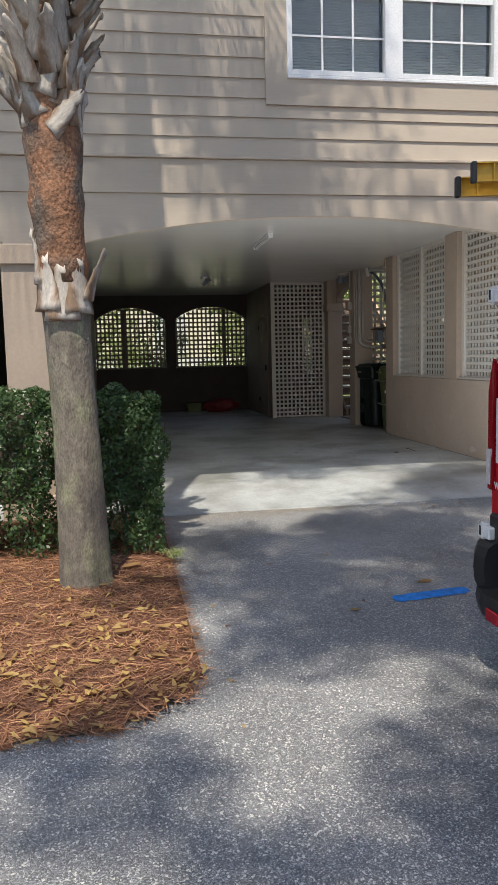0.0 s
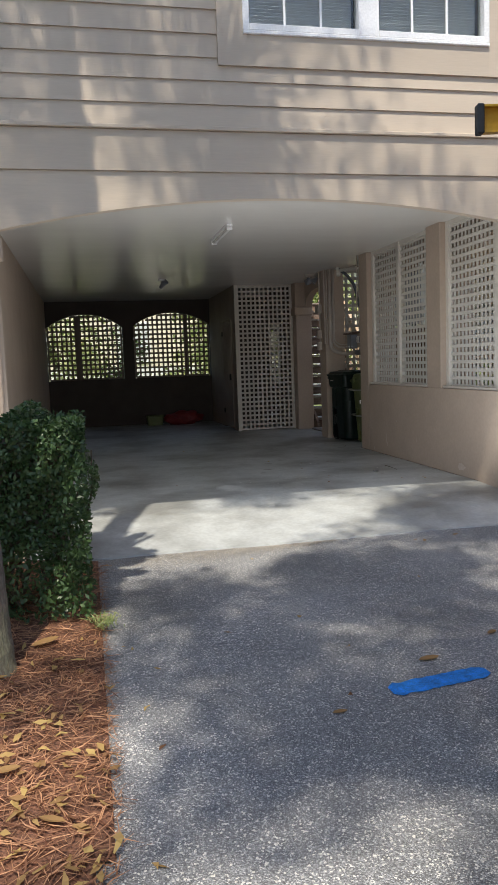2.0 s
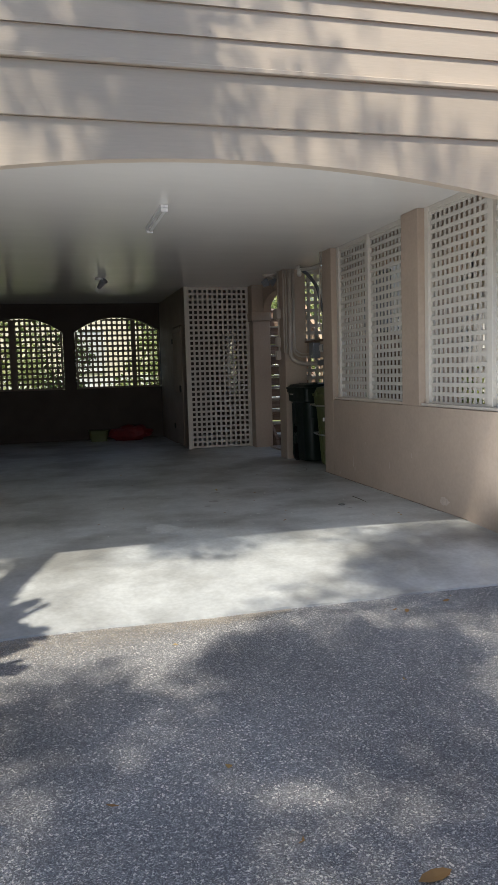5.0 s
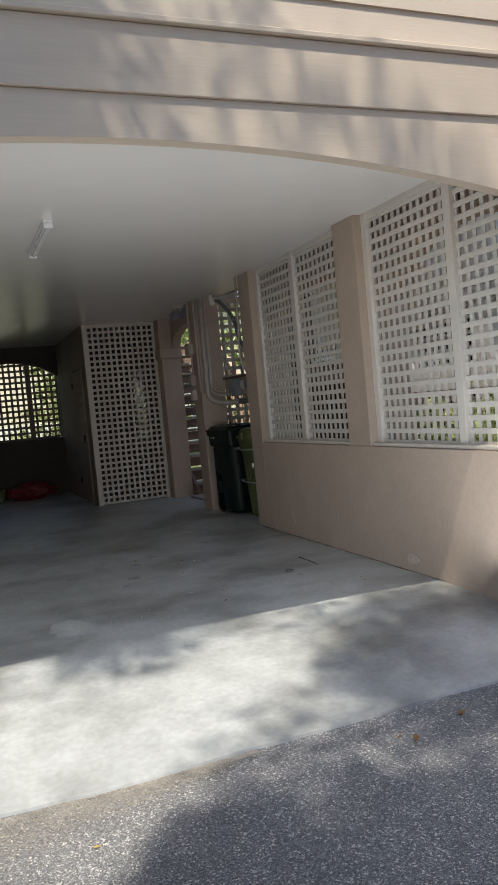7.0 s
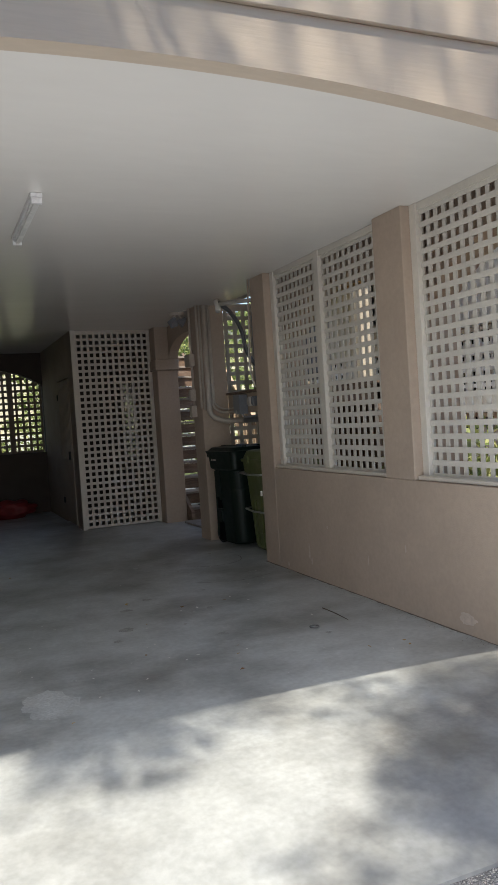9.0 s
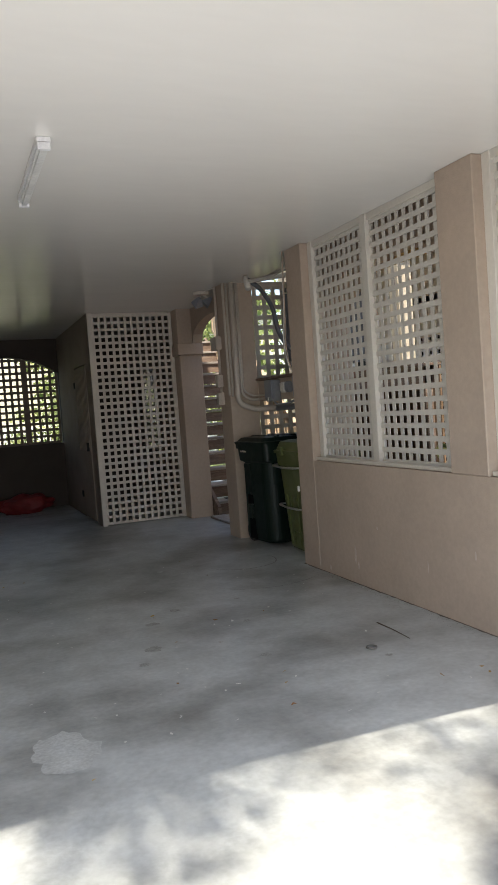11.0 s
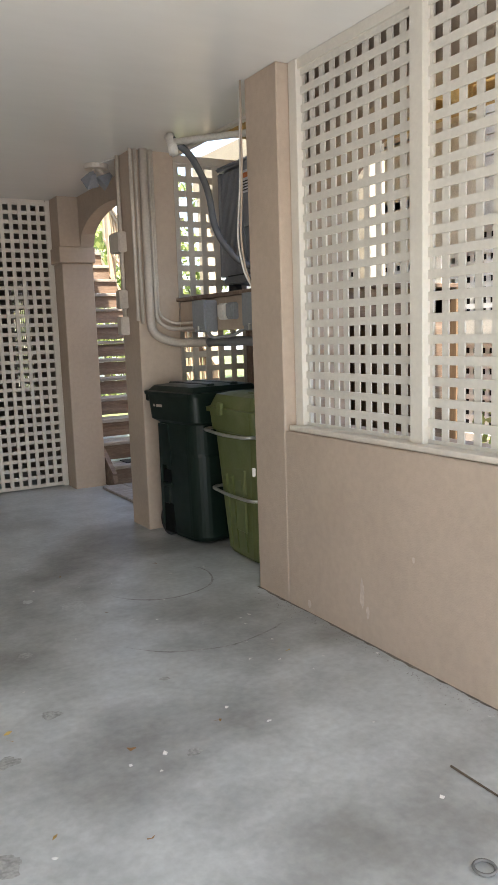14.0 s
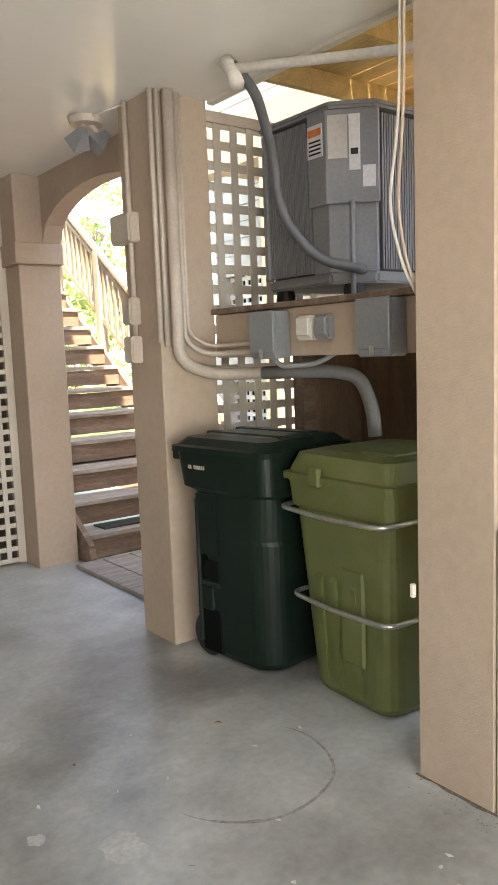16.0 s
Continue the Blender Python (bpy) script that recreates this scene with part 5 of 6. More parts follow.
for y in (-0.25, 0.0, 0.25):
    box("handle_bracket", -0.398, -0.34, y - 0.025, y + 0.025, 0.98, 1.045, M_CARTDARK, cart, bev=0.006)
for y0, y1 in ((-0.232, -0.178), (0.178, 0.232)):
    bm = bmesh.new()
    wheel_bm(bm, -0.225, y0, y1, 0.11, 0.11)
    bevel(bm, 0.008, 1)
    w = part("wheel", bm, M_RUBBER, cart)
    bm = bmesh.new()
    wheel_bm(bm, -0.225, y0 - 0.004, y1 + 0.004, 0.11, 0.06)
    part("hub", bm, M_CARTDARK, w)
# Black box on the flank, painted shade of a wheel recess.
box("wheel_well", -0.25, -0.10, -0.245, -0.2, 0.03, 0.26, M_RECESS_SHADE, cart, bev=0.01)
box("wheel_cover", -0.262, -0.15, -0.25, -0.22, 0.24, 0.37, M_CARTDARK, cart, bev=0.01)
bm = bmesh.new()
prism(bm, [(-0.266, 0.53), (-0.24, 0.53), (-0.24, 0.83), (-0.283, 0.83)], 'x', -0.215, -0.08)
part("side_panel", bm, M_CARTDARK, cart)
# Black box set into the side as the shade of a pocket.
box("lift_pocket", -0.20, -0.10, -0.262, -0.22, 0.41, 0.50, M_RECESS_SHADE, cart)
box("lift_bar", -0.215, -0.085, -0.268, -0.24, 0.375, 0.40, M_CARTDARK, cart, bev=0.004)
box("side_rib", -0.262, -0.235, -0.26, -0.2, 0.08, 0.8, M_CARTDARK, cart, bev=0.008)
for k in range(9):
    box("marking", -0.245 + k * 0.014, -0.236 + k * 0.014, -0.297, -0.290, 0.948, 0.966, M_CONDUIT, cart) if k != 2 else None
for k, wid in enumerate((0.10, 0.06, 0.07, 0.12)):
    box("marking", 0.262, 0.284, 0.10 - wid * 0.5, 0.10 + wid * 0.5, 0.815 - k * 0.04, 0.832 - k * 0.04, M_PAPER, cart)
cart.matrix_world = pose(4.03, 12.62, 0, 0, 0, -84) @ Matrix.Diagonal((1.0, 1.0, 1.03, 1))

cart2 = thing("waste_cart", "olive green waste bin with metal lift bars", "waste cart", group="waste carts")
bm = bmesh.new()
loft(bm, [(0.0, 0, 0.01, 0.235, 0.24, 0.09), (0, 0, 0.04, 0.25, 0.255, 0.09), (0.02, 0, 0.84, 0.31, 0.305, 0.06), (0.02, 0, 0.85, 0.325, 0.32, 0.05), (0.02, 0, 0.97, 0.335, 0.33, 0.05)])
part("body", bm, M_CARTGREEN, cart2)
bm = bmesh.new()
loft(bm, [(0.02, 0, 0.97, 0.35, 0.345, 0.04), (0.02, 0, 1.0, 0.352, 0.347, 0.04), (0.02, 0, 1.005, 0.33, 0.325, 0.04), (0.02, 0, 1.085, 0.30, 0.30, 0.06), (0.02, 0, 1.10, 0.24, 0.24, 0.08)])
part("lid", bm, M_CARTGREEN, cart2)
box("lid_catch", -0.345, -0.32, 0.06, 0.13, 0.955, 1.04, M_CARTGREEN, cart2, bev=0.006)
box("lid_panel", -0.2, 0.2, -0.25, -0.05, 1.095, 1.11, M_CARTGREEN, cart2, bev=0.006)
for z, off in ((0.85, 0.335), (0.45, 0.30)):
    bm = bmesh.new()
    tube_bm(bm, bend([(-0.1, 0.315 if z > 0.6 else 0.285, z), (-off - 0.03, 0.315 if z > 0.6 else 0.285, z), (-off - 0.035, 0, z - 0.01), (-off - 0.03, -0.33, z), (-0.1, -0.33, z)], 6, 0.07), 0.011, 10)
    part("lift_bar", bm, M_GALV, cart2, "galvanized round lift bar", True)
for y in (0.14, 0.05, -0.08):
    bm = bmesh.new()
    prism(bm, [(-0.258, 0.06), (-0.243, 0.06), (-0.275, 0.56), (-0.292, 0.54)], 'y', y - 0.018, y + 0.018)
    part("rib", bm, M_CARTGREEN, cart2)
box("moulded_panel", -0.286, -0.262, -0.14, 0.0, 0.2, 0.62, M_CARTGREEN, cart2, bev=0.01)
cart2.matrix_world = pose(4.175, 11.95, 0, 0, 0, -3)

# ---- ceiling fixtures ----
M_DIFFUSER = mat("milky_diffuser", (0.72, 0.72, 0.70), 0.35, bump=0)
lamp = thing("strip_light", "slim white fluorescent strip light, switched off", "ceiling light", at=(1.34, 9.44, CEIL))
box("housing", -0.034, 0.034, -0.52, 0.52, -0.03, -0.001, M_WHITE, lamp, bev=0.004)
box("diffuser", -0.026, 0.026, -0.5, 0.5, -0.06, -0.031, M_DIFFUSER, lamp, bev=0.012, seg=2)
for y in (-0.512, 0.512):
    box("end_cap", -0.03, 0.03, y - 0.012, y + 0.012, -0.064, -0.031, M_WHITE, lamp)
lamp2 = thing("spot_fixture", "small dark swivel lamp under the ceiling", "ceiling light", at=(1.10, 14.1, CEIL))
bm = bmesh.new()
bmesh.ops.create_cone(bm, cap_ends=True, segments=16, radius1=0.06, radius2=0.06, depth=0.03, matrix=Matrix.Translation((0, 0, -0.016)))
part("base", bm, M_WHITE, lamp2)
bm = bmesh.new()
bmesh.ops.create_cone(bm, cap_ends=True, segments=16, radius1=0.03, radius2=0.06, depth=0.16, matrix=pose(0.03, 0.02, -0.09, 50, 0, 40))
part("head", bm, M_ACGREY, lamp2)
flood = thing("flood_light", "grey twin-head security flood light under the ceiling", "flood light", at=(3.66, 13.62, CEIL))
bm = bmesh.new()
bmesh.ops.create_cone(bm, cap_ends=True, segments=20, radius1=0.09, radius2=0.1, depth=0.035, matrix=Matrix.Translation((0, 0, -0.02)))
part("base_plate", bm, M_CONDUIT, flood)
for a, dx in ((-50, -0.05), (35, 0.07)):
    bm = bmesh.new()
    bmesh.ops.create_cone(bm, cap_ends=True, segments=4, radius1=0.075, radius2=0.025, depth=0.11, matrix=pose(dx, -0.02, -0.11, 35, a, 45))
    h = part("lamp_head", bm, M_ACGREY, flood)
    bm = bmesh.new()
    tube_bm(bm, [(dx * 0.3, 0, -0.03), (dx, -0.02, -0.09)], 0.014, 8)
    part("arm", bm, M_CONDUIT, flood)
pipe("ceiling_cable", [(3.62, 13.68, CEIL - 0.006), (3.66, 13.5, CEIL - 0.01), (3.70, 13.3, CEIL - 0.012)], 0.005, M_PVCWHITE, "thin white cable along the ceiling", "cable", 0.05, "", 6)

# red bundle at the back wall
bm = bmesh.new()
bmesh.ops.create_icosphere(bm, subdivisions=4, radius=1)
for v in bm.verts:
    f = 1 + 0.28 * noise.noise(v.co * 2.1) + 0.1 * noise.noise(v.co * 6)
    v.co = Vector((v.co.x * 0.42 * f, v.co.y * 0.2 * f, max(-0.14, v.co.z * 0.16 * f)))
ob = part("tarp", bm, M_CRIMSON, smooth=True)
ob.matrix_world = pose(1.85, 17.85, 0.14)
tagged(ob, "crumpled red tarp bundle on the floor by the back wall", "tarp")
bm = bmesh.new()
loft(bm, [(0, 0, 0, 0.16, 0.12, 0.04), (0, 0, 0.2, 0.19, 0.15, 0.05), (0, 0, 0.22, 0.2, 0.16, 0.05)])
ob = part("storage_tub", bm, M_CARTGREEN)
ob.matrix_world = pose(1.2, 17.95, 0)
tagged(ob, "low olive storage tub beside the back wall", "tub")

# ---- van with ladder ----
van = thing("van", "red work van with white lettering panel and roof rack", "van", at=(1.122, 2.85, -0.175))
# local axes: x into the van from its rear, y negative across, z up
bm = bmesh.new()
prof = [(0.0, 0.42), (0.012, 0.9), (0.008, 1.3), (-0.02, 1.55), (-0.09, 1.85), (-0.16, 2.0), (-0.34, 2.08), (-1.66, 2.08), (-1.84, 2.0), (-1.91, 1.85), (-1.98, 1.55), (-2.008, 1.3), (-2.012, 0.9), (-2.0, 0.42)]
rings = []
for x, inset in ((0.03, 0.02), (0.07, 0.0), (1.4, 0.0), (3.8, 0.0), (4.5, 0.04)):
    rings.append([bm.verts.new((x + 0.06 * max(0, z - 1.2) * (1 if x < 1 else -1), y * (1 - inset * 0.5) - inset * 0.5, z)) for y, z in prof])
for nose in ((5.0, 1.25), (5.4, 1.0)):
    rings.append([bm.verts.new((nose[0], y * 0.94 - 0.06, min(z, nose[1]))) for y, z in prof])
m = len(prof)
for a, b in zip(rings, rings[1:]):
    for k in range(m):
        bm.faces.new([a[k], a[(k + 1) % m], b[(k + 1) % m], b[k]])
bm.faces.new(rings[0][::-1])
bm.faces.new(rings[-1])
bmesh.ops.remove_doubles(bm, verts=bm.verts, dist=0.001)
part("body", bm, M_RED, van)


def rear_skin(name, outline, x0, material, label=""):
    """A panel on the raked rear face, from an outline in y and z."""
    bm = bmesh.new()
    a = [bm.verts.new((x0 + 0.06 * max(0, z - 1.2), y, z)) for y, z in outline]
    b = [bm.verts.new((x0 + 0.025 + 0.06 * max(0, z - 1.2), y, z)) for y, z in outline]
    n = len(a)
    bm.faces.new(a)
    bm.faces.new(b[::-1])
    for i in range(n):
        bm.faces.new((a[i], a[(i + 1) % n], b[(i + 1) % n], b[i]))
    bevel(bm, 0.006, 2)
    return part(name, bm, material, van, label)


rear_skin("rear_door", [(-0.065, 0.72), (-0.065, 1.45), (-0.10, 1.70), (-0.98, 1.70), (-0.98, 0.72)], 0.008, M_RED)
rear_skin("rear_door", [(-0.99, 0.72), (-0.99, 1.70), (-1.9, 1.70), (-1.94, 1.45), (-1.94, 0.72)], 0.008, M_RED)
rear_skin("upper_panel", [(-0.105, 1.71), (-0.17, 1.99), (-1.85, 1.99), (-1.9, 1.71)], 0.008, M_VANWHITE, "white upper rear panel")
box("lettering_panel", 0.001, 0.0045, -1.9, -0.09, 0.975, 1.275, M_VANWHITE, van, "white lettering panel on the rear doors")


def lettering(text, y, z, size, material, gap=0.0):
    cu = bpy.data.curves.new("lettering", 'FONT')
    cu.body = text
    cu.size = size
    cu.extrude = 0.0008
    cu.offset = gap
    cu.materials.append(material)
    ob = new("lettering", cu)
    ob.parent = van
    ob.matrix_local = Matrix(((0, 0, -1, -0.0005 if material == M_NAVY else -0.003), (-1, 0, 0, y), (0, 1, 0, z), (0, 0, 0, 1)))
    return ob


for text, y, z in (("HILTO", -0.125, 1.175), ("BEA", -0.15, 1.09), ("SAVA", -0.125, 1.005)):
    lettering(text, y, z, 0.083, M_NAVY, 0.0035)
    lettering(text, y, z, 0.083, M_VANWHITE, -0.001)
cu = lettering("www.", -0.085, 0.855, 0.07, M_VANWHITE)
for k in range(8):
    y = -0.25 - k * 0.045
    box("letter_bar", 0.001, 0.006, y - 0.03, y, 0.857, 0.893, M_VANWHITE, van)
tl = rear_skin("tail_light", [(-0.012, 0.84), (-0.006, 1.30), (-0.02, 1.46), (-0.055, 1.40), (-0.06, 1.12), (-0.066, 1.05), (-0.068, 0.84)], -0.002, M_LENSRED, "tall red tail light with clear lower lens")
box("reverse_lens", -0.005, 0.03, -0.05, -0.004, 0.86, 1.04, M_LENSCLEAR, tl, bev=0.006, seg=2)
for z, xo in ((0.642, -0.036), (1.74, 0.0)):
    h = box("hinge", -0.012 + xo, 0.05, -0.068, -0.006, z - 0.04, z + 0.045, M_VANWHITE, van, "white door hinge", bev=0.014, seg=2)
    box("hinge_slot", -0.0145 + xo, -0.011 + xo, -0.048, -0.033, z - 0.015, z + 0.03, M_DARK, h)
    box("hinge_leaf", -0.004 + xo, 0.03, -0.108, -0.069, z - 0.03, z + 0.03, M_VANWHITE, h, bev=0.006)


def wrap(name, levels, material, label=""):
    """A bumper band that wraps round the rear corners."""
    outer = [(0.25, 0.022), (0.0, 0.016), (-0.07, -0.04), (-0.10, -0.14), (-0.115, -0.45), (-0.13, -1.0), (-0.115, -1.55), (-0.10, -1.88), (-0.07, -1.98), (0.0, -2.032), (0.25, -2.035)]
    bm = bmesh.new()
    rings = [[bm.verts.new((x - (off if x < 0 else 0), -1 + (y + 1) * (1 + off * 0.8), z)) for x, y in outer] for z, off in levels]
    n = len(outer)
    for a, b in zip(rings, rings[1:]):
        for k in range(n - 1):
            bm.faces.new((a[k], a[k + 1], b[k + 1], b[k]))
    bm.faces.new(rings[0][::-1])
    bm.faces.new(rings[-1])
    return part(name, bm, material, van, label)


wrap("bumper", [(0.245, -0.045), (0.275, -0.012), (0.335, 0.0), (0.385, -0.006), (0.395, -0.02)], M_BUMPER, "black plastic rear step bumper")
box("bumper_back", -0.01, 0.2, -1.95, -0.05, 0.385, 0.735, M_BUMPER, van, bev=0.012)
for y0, y1 in ((-0.15, 0.016), (-2.034, -1.87)):
    bm = bmesh.new()
    loft_pts = [(0.385, -0.06), (0.42, -0.076), (0.48, -0.083), (0.54, -0.079), (0.585, -0.062), (0.605, -0.035), (0.612, 0.0)]
    rings = [[bm.verts.new((x, y, z)) for x, y in ((xo, y0), (xo - 0.012 if y0 > -1 else xo, (y0 + y1) / 2), (xo + 0.03, y1), (0.22, y1), (0.22, y0))] for z, xo in loft_pts]
    for a, b in zip(rings, rings[1:]):
        for k in range(5):
            bm.faces.new((a[k], a[(k + 1) % 5], b[(k + 1) % 5], b[k]))
    bm.faces.new(rings[0][::-1])
    bm.faces.new(rings[-1])
    part("bumper_corner", bm, M_BUMPER, van)
for k in range(6):
    box("step_rib", -0.118 + 0.016 * k, -0.11 + 0.016 * k, -1.8, -0.17, 0.392, 0.4, M_BUMPER, van)
box("reflector", -0.116, -0.085, -0.34, -0.23, 0.282, 0.338, M_LENSRED, van, bev=0.004)
bm = bmesh.new()
bmesh.ops.create_cone(bm, cap_ends=True, segments=20, radius1=0.032, radius2=0.024, depth=0.03, matrix=pose(-0.02, -0.2, 0.63, 0, -90, 0))
part("tow_socket", bm, M_DARK, van)
for x in (0.95, 4.35):
    for y0, y1 in ((-0.25, 0.0), (-2.0, -1.75)):
        bm = bmesh.new()
        wheel_bm(bm, x, y0, y1, 0.375, 0.34)
        bevel(bm, 0.02, 1)
        w = part("wheel", bm, M_RUBBER, van)
        bm = bmesh.new()
        wheel_bm(bm, x, y0 - 0.004, y1 + 0.004, 0.375, 0.2)
        part("rim", bm, M_ALU, w)
for x in (0.30, 1.8, 3.2):
    bm = bmesh.new()
    tube_bm(bm, [(x, 0.30, 2.211), (x, -1.9, 2.211)], 0.024, 10)
    part("rack_bar", bm, M_BUMPER, van)
    for y in (-0.4, -1.6):
        box("rack_foot", x - 0.03, x + 0.03, y - 0.03, y + 0.03, 2.06, 2.2, M_BUMPER, van, bev=0.006)
bm = bmesh.new()
tube_bm(bm, [(0.14, 0.06, 2.09), (0.14, -0.3, 2.09)], 0.018, 10)
part("rack_roller", bm, M_BUMPER, van)
box("rack_bracket", 0.12, 0.16, -0.2, -0.14, 2.0, 2.12, M_BUMPER, van, bev=0.006)

ladder = thing("ladder", "yellow fibreglass extension ladder lying on the van roof rack", "ladder")


def rail(y, z, x0, x1, side):
    """A C-shaped ladder rail with a black end cap; side: the way the channel opens."""
    bm = bmesh.new()
    section = [(0, 0), (0.03, 0), (0.03, 0.006), (0.006, 0.006), (0.006, 0.084), (0.03, 0.084), (0.03, 0.09), (0, 0.09)]
    a = [bm.verts.new((x0, y + side * u, z + v)) for u, v in section]
    b = [bm.verts.new((x1, y + side * u, z + v)) for u, v in section]
    n = len(a)
    for i in range(n):
        bm.faces.new((a[i], a[(i + 1) % n], b[(i + 1) % n], b[i]))
    bm.faces.new(a)
    bm.faces.new(b[::-1])
    r = part("rail", bm, M_LADDER, ladder)
    y0, y1 = sorted((y - side * 0.003, y + side * 0.034))
    box("end_cap", x0 - 0.012, x0 + 0.012, y0, y1, z - 0.004, z + 0.094, M_RUBBER, r, "black rubber end cap", bev=0.004)
    for k in range(8):
        u0, u1 = sorted((y + side * 0.005, y + side * 0.028))
        box("web_rib", x0 + 0.09 + k * 0.3, x0 + 0.097 + k * 0.3, u0, u1, z + 0.006, z + 0.084, M_LADDER, r)


rail(0.0, 0.0, 0.0, 3.6, -1)
rail(-0.10, 0.045, 0.05, 3.6, -1)
rail(-0.52, 0.045, 0.36, 3.6, 1)
rail(-0.60, 0.0, 0.34, 3.6, 1)
for k in range(11):
    bm = bmesh.new()
    tube_bm(bm, [(0.45 + k * 0.28, -0.006, 0.045), (0.45 + k * 0.28, -0.594, 0.045)], 0.016, 8)
    part("rung", bm, M_ALU, ladder)
ladder.matrix_world = pose(1.075, 3.09, 2.062, 0, 0, -11)

# ---- small marks on the slab ----
bm = bmesh.new()
ring = [(0.03 * math.cos(a), 0.03 * math.sin(a), 0) for a in (2 * math.pi * k / 20 for k in range(21))]
tube_bm(bm, ring, 0.005, 6)
ob = part("rubber_ring", bm, M_RINGGREY)
ob.matrix_world = pose(3.0, 9.02, 0.008)
tagged(ob, "small dusty dark rubber ring lying on the concrete", "ring")
bm = bmesh.new()
tube_bm(bm, [(0, 0, 0), (-0.004, -0.2, 0.004), (-0.015, -0.40, 0.003)], [0.004, 0.0035, 0.002], 6)
ob = part("twig", bm, M_TWIG)
ob.matrix_world = pose(3.285, 9.43, 0.005)
tagged(ob, "thin dry twig lying on the concrete", "twig")
M_SCUFF = mat("tyre_scuff", (0.31, 0.305, 0.30), 0.7, var=0.3, scale=12, fine=60, fine_var=0.25, bump=0.2)


def scuff(cx, cy, r, a0, a1, w, seed):
    """A thin curved rubber mark on the slab."""
    bm = bmesh.new()
    n, prev = 30, None
    for k in range(n + 1):
        a = radians(a0 + (a1 - a0) * k / n)
        ww = w * (0.3 + 0.7 * abs(noise.noise((k * 0.35, seed, 0)))) * min(1, 5 * k / n, 5 * (n - k) / n)
        rr = r + 0.03 * noise.noise((k * 0.12, seed + 9, 0))
        q = [bm.verts.new((cx + (rr + s * ww) * math.cos(a), cy + (rr + s * ww) * math.sin(a), 0.0025)) for s in (-0.5, 0.5)]
        if prev:
            bm.faces.new((prev[0], q[0], q[1], prev[1]))
        prev = q
    tagged(part("tyre_scuff", bm, M_SCUFF), "faint dark tyre scuff curving over the concrete", "scuff mark", group="tyre scuffs")


scuff(3.26, 11.86, 0.34, -165, 25, 0.035, 1)
scuff(3.2, 11.3, 0.55, -150, -40, 0.025, 2)


# ---- stains and scrapes ----
M_SPOT = mat("oil_spot", (0.33, 0.335, 0.325), 0.5, var=0.25, scale=20, fine=80, fine_var=0.2, bump=0.2)
M_PATCH = mat("cement_patch", (0.465, 0.485, 0.48), 0.6, var=0.12, scale=9, fine=60, fine_var=0.12, bump=0.2)
M_SCRAPE = mat("paint_scrape", (0.53, 0.45, 0.38), 0.8, var=0.1, scale=20, bump=0.2)


def blob(name, material, cx, cy, rx, ry, seed, label, category, group, wall=False):
    """A thin irregular stain on the slab, or on the side wall (then cx, cy are y and z)."""
    bm = bmesh.new()
    n = 40
    ring = []
    for k in range(n):
        a = 2 * math.pi * k / n
        f = 1 + 0.45 * noise.noise((math.cos(a) * 1.3, math.sin(a) * 1.3, seed)) + 0.22 * noise.noise((math.cos(a) * 4, math.sin(a) * 4, seed + 3))
        u, v = cx + rx * f * math.cos(a), cy + ry * f * math.sin(a)
        ring.append(bm.verts.new((EX - 0.0025, u, v) if wall else (u, v, 0.002)))
    bm.faces.new(ring)
    return tagged(part(name, bm, material), label, category, group=group)


for k, (x, y, r) in enumerate(((2.43, 9.26, 0.03), (2.6, 10.0, 0.025), (3.02, 8.86, 0.02), (1.87, 9.76, 0.05), (2.0, 10.3, 0.04), (1.75, 9.5, 0.03), (2.3, 11.2, 0.03), (2.75, 10.6, 0.018), (2.24, 10.56, 0.035))):
    blob("oil_spot", M_SPOT, x, y, r * 1.2, r, k, "small dark oil spot on the concrete", "stain", "oil spots")
for k, (x, y, rx, ry) in enumerate(((2.70, 11.73, 0.07, 0.09), (2.5, 11.95, 0.03, 0.03), (1.15, 8.55, 0.16, 0.2), (2.6, 12.6, 0.10, 0.05))):
    blob("cement_patch", M_PATCH, x, y, rx, ry, 20 + k, "pale worn cement patch on the concrete", "stain", "cement patches")
for k, (y, z, ry, rz) in enumerate(((10.44, 0.23, 0.016, 0.075), (10.40, 0.15, 0.012, 0.03), (8.94, 0.46, 0.008, 0.03), (10.085, 0.487, 0.008, 0.015), (10.885, 0.05, 0.015, 0.02), (8.3, 0.10, 0.08, 0.035), (9.45, 0.3, 0.006, 0.04))):
    blob("paint_scrape", M_SCRAPE, y, z, ry, rz, 40 + k, "pale scrape on the stucco wall", "scrape", "wall scrapes", True)

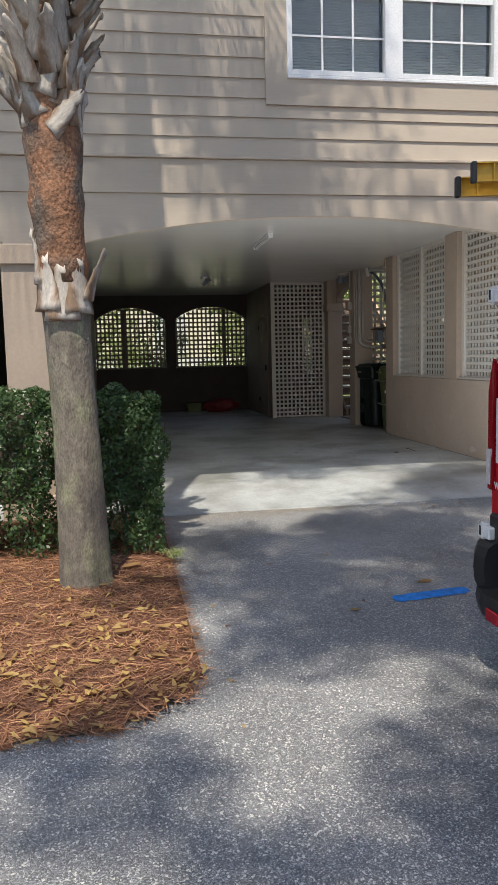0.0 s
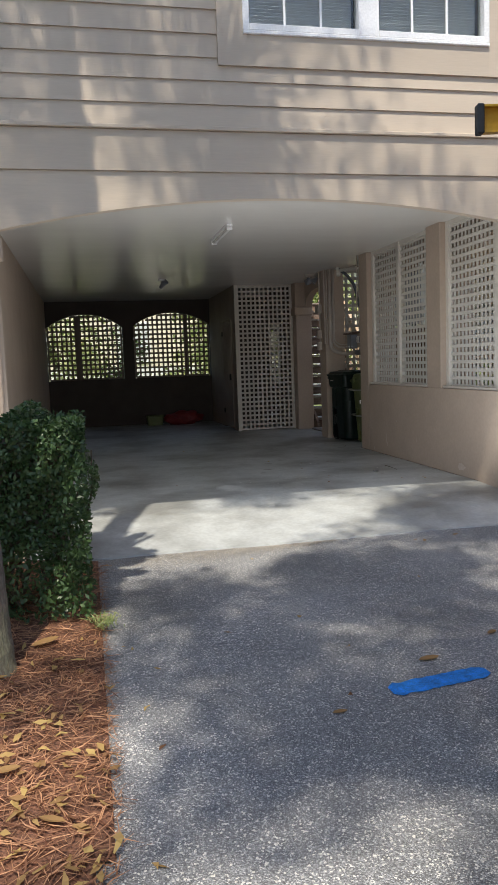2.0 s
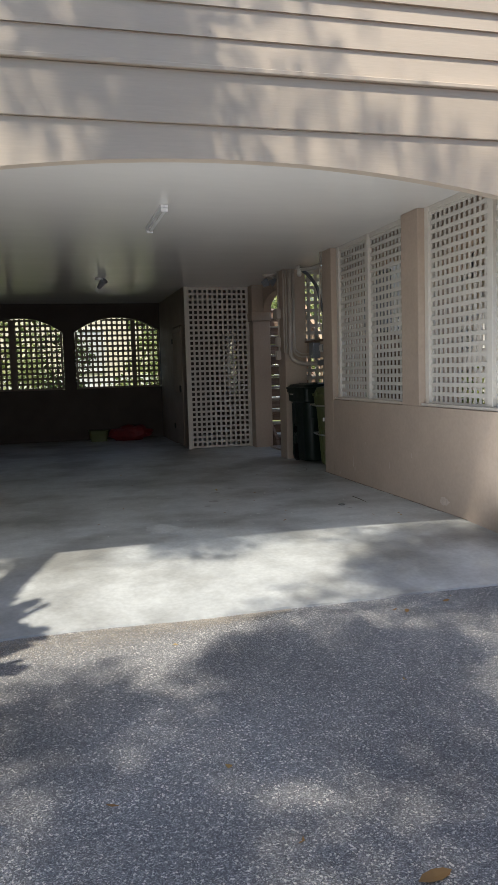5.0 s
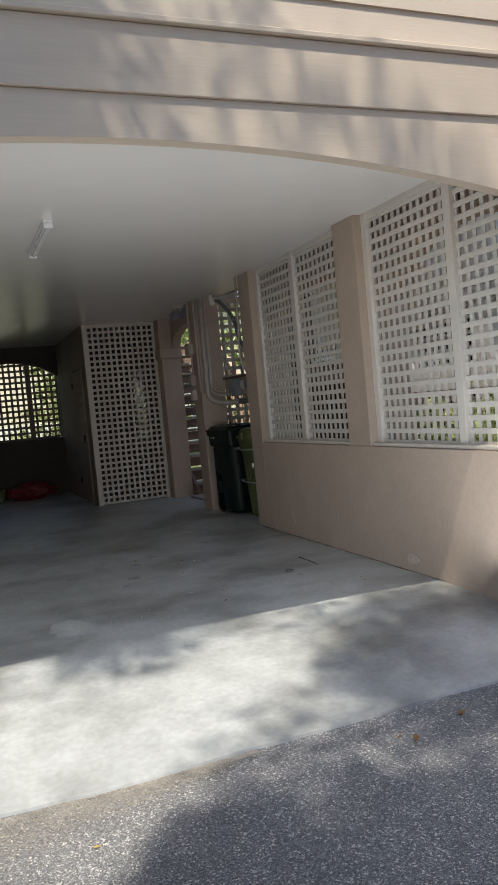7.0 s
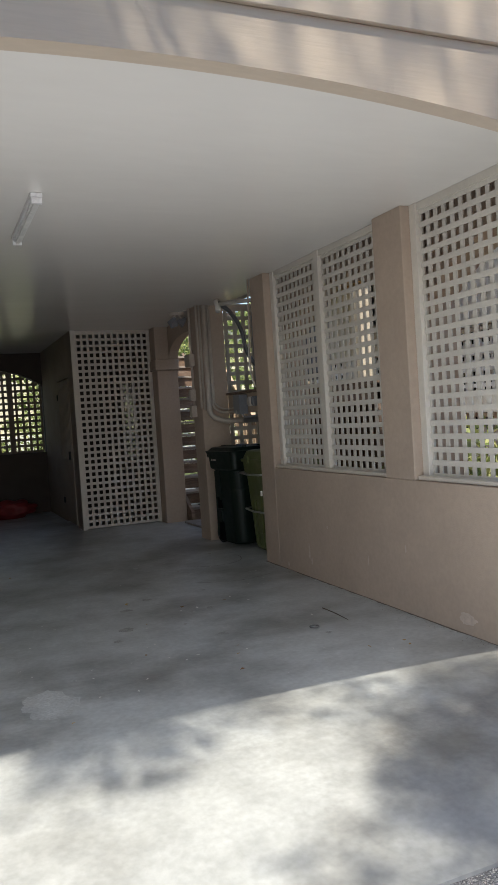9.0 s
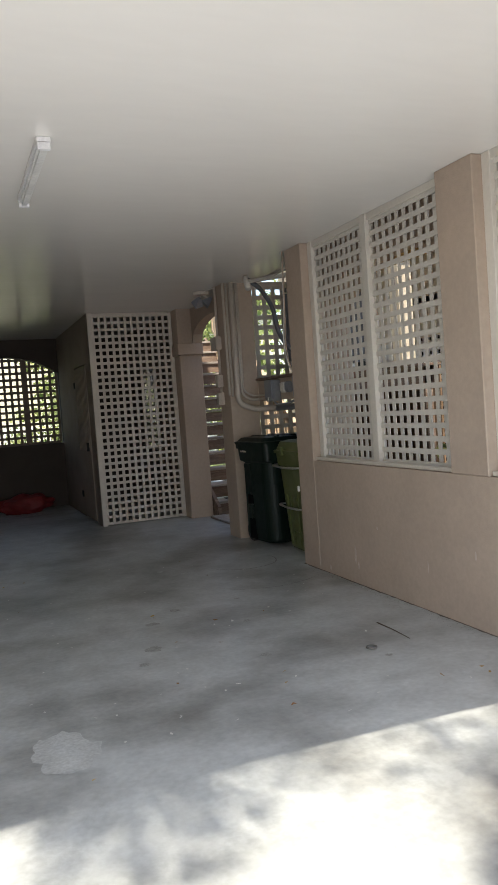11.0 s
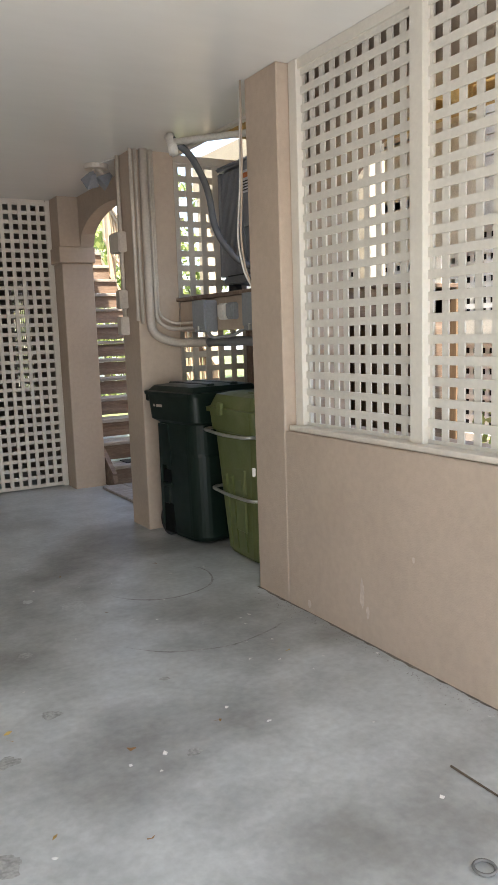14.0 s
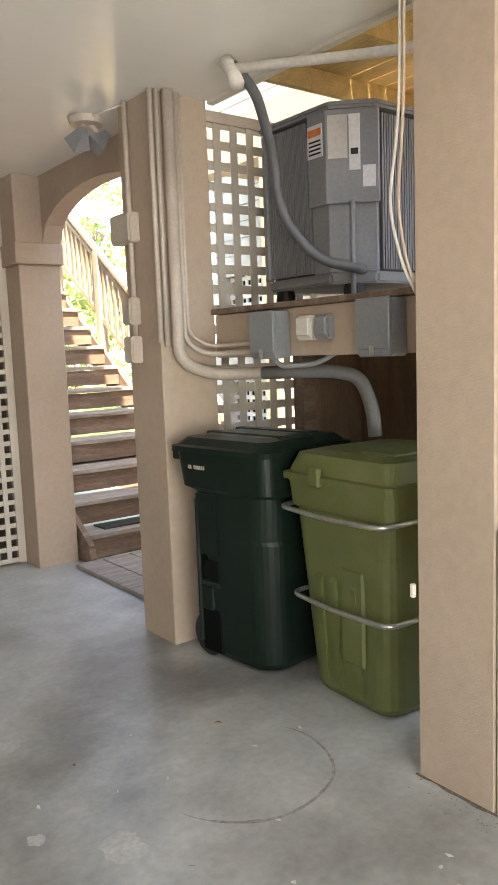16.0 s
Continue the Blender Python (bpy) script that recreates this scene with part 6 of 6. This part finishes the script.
# ---- sand along the slab edge, grime along the wall ----
M_SAND = mat("pale_sand", (0.34, 0.315, 0.275), 0.9, var=0.2, scale=9, fine=200, fine_var=0.4, bump=0.6, bump_scale=180, bump_dist=0.003)
M_GRIME = mat("wall_grime", (0.17, 0.15, 0.125), 0.9, var=0.3, scale=16, fine=90, fine_var=0.3, bump=0.3)


def specks(verts, faces, x, y, z, s, r):
    k = len(verts)
    a = r.uniform(0, 6.28)
    for q in range(4):
        b = a + q * 1.5708 + r.uniform(-0.3, 0.3)
        verts.append((x + s * math.cos(b), y + s * 0.7 * math.sin(b), z + r.uniform(0, 0.0008)))
    faces.append((k, k + 1, k + 2, k + 3))


r = random.Random(77)
verts, faces = [], []
for k in range(15000):
    x = -0.45 + 2.1 * r.random()
    fade = min(1, (x + 0.5) * 4, max(0.08, (1.75 - x) / 1.4))
    d = abs(r.gauss(0, 0.2)) * fade + 0.05 * noise.noise((x * 3, 0, 1)) * fade
    specks(verts, faces, x, 6.49 - d, -0.1375, r.uniform(0.002, 0.006), r)
me = bpy.data.meshes.new("sand")
me.from_pydata(verts, [], faces)
me.materials.append(M_SAND)
tagged(new("sand_drift", me), "pale sand washed along the slab edge on the asphalt", "sand", kind="stuff")
verts, faces = [], []
for k in range(260):
    y0, y1 = 7.9 + k * 0.0135, 7.9 + (k + 1) * 0.0135
    w0, w1 = (0.006 + 0.016 * max(0, 0.4 + noise.noise((v * 3, 2, 0)) + 0.6 * noise.noise((v * 17, 5, 0))) for v in (y0, y1))
    q = len(verts)
    verts += [(EX, y0, 0.002), (EX - w0, y0, 0.002), (EX - w1, y1, 0.002), (EX, y1, 0.002)]
    faces.append((q, q + 1, q + 2, q + 3))
for k in range(700):
    specks(verts, faces, EX - 0.01 - abs(r.gauss(0, 0.05)), r.uniform(7.9, 11.4), 0.0022, r.uniform(0.001, 0.004), r)
me = bpy.data.meshes.new("grime")
me.from_pydata(verts, [], faces)
me.materials.append(M_GRIME)
tagged(new("grime_line", me), "dark dirt and crumbs gathered along the wall foot", "dirt", kind="stuff")
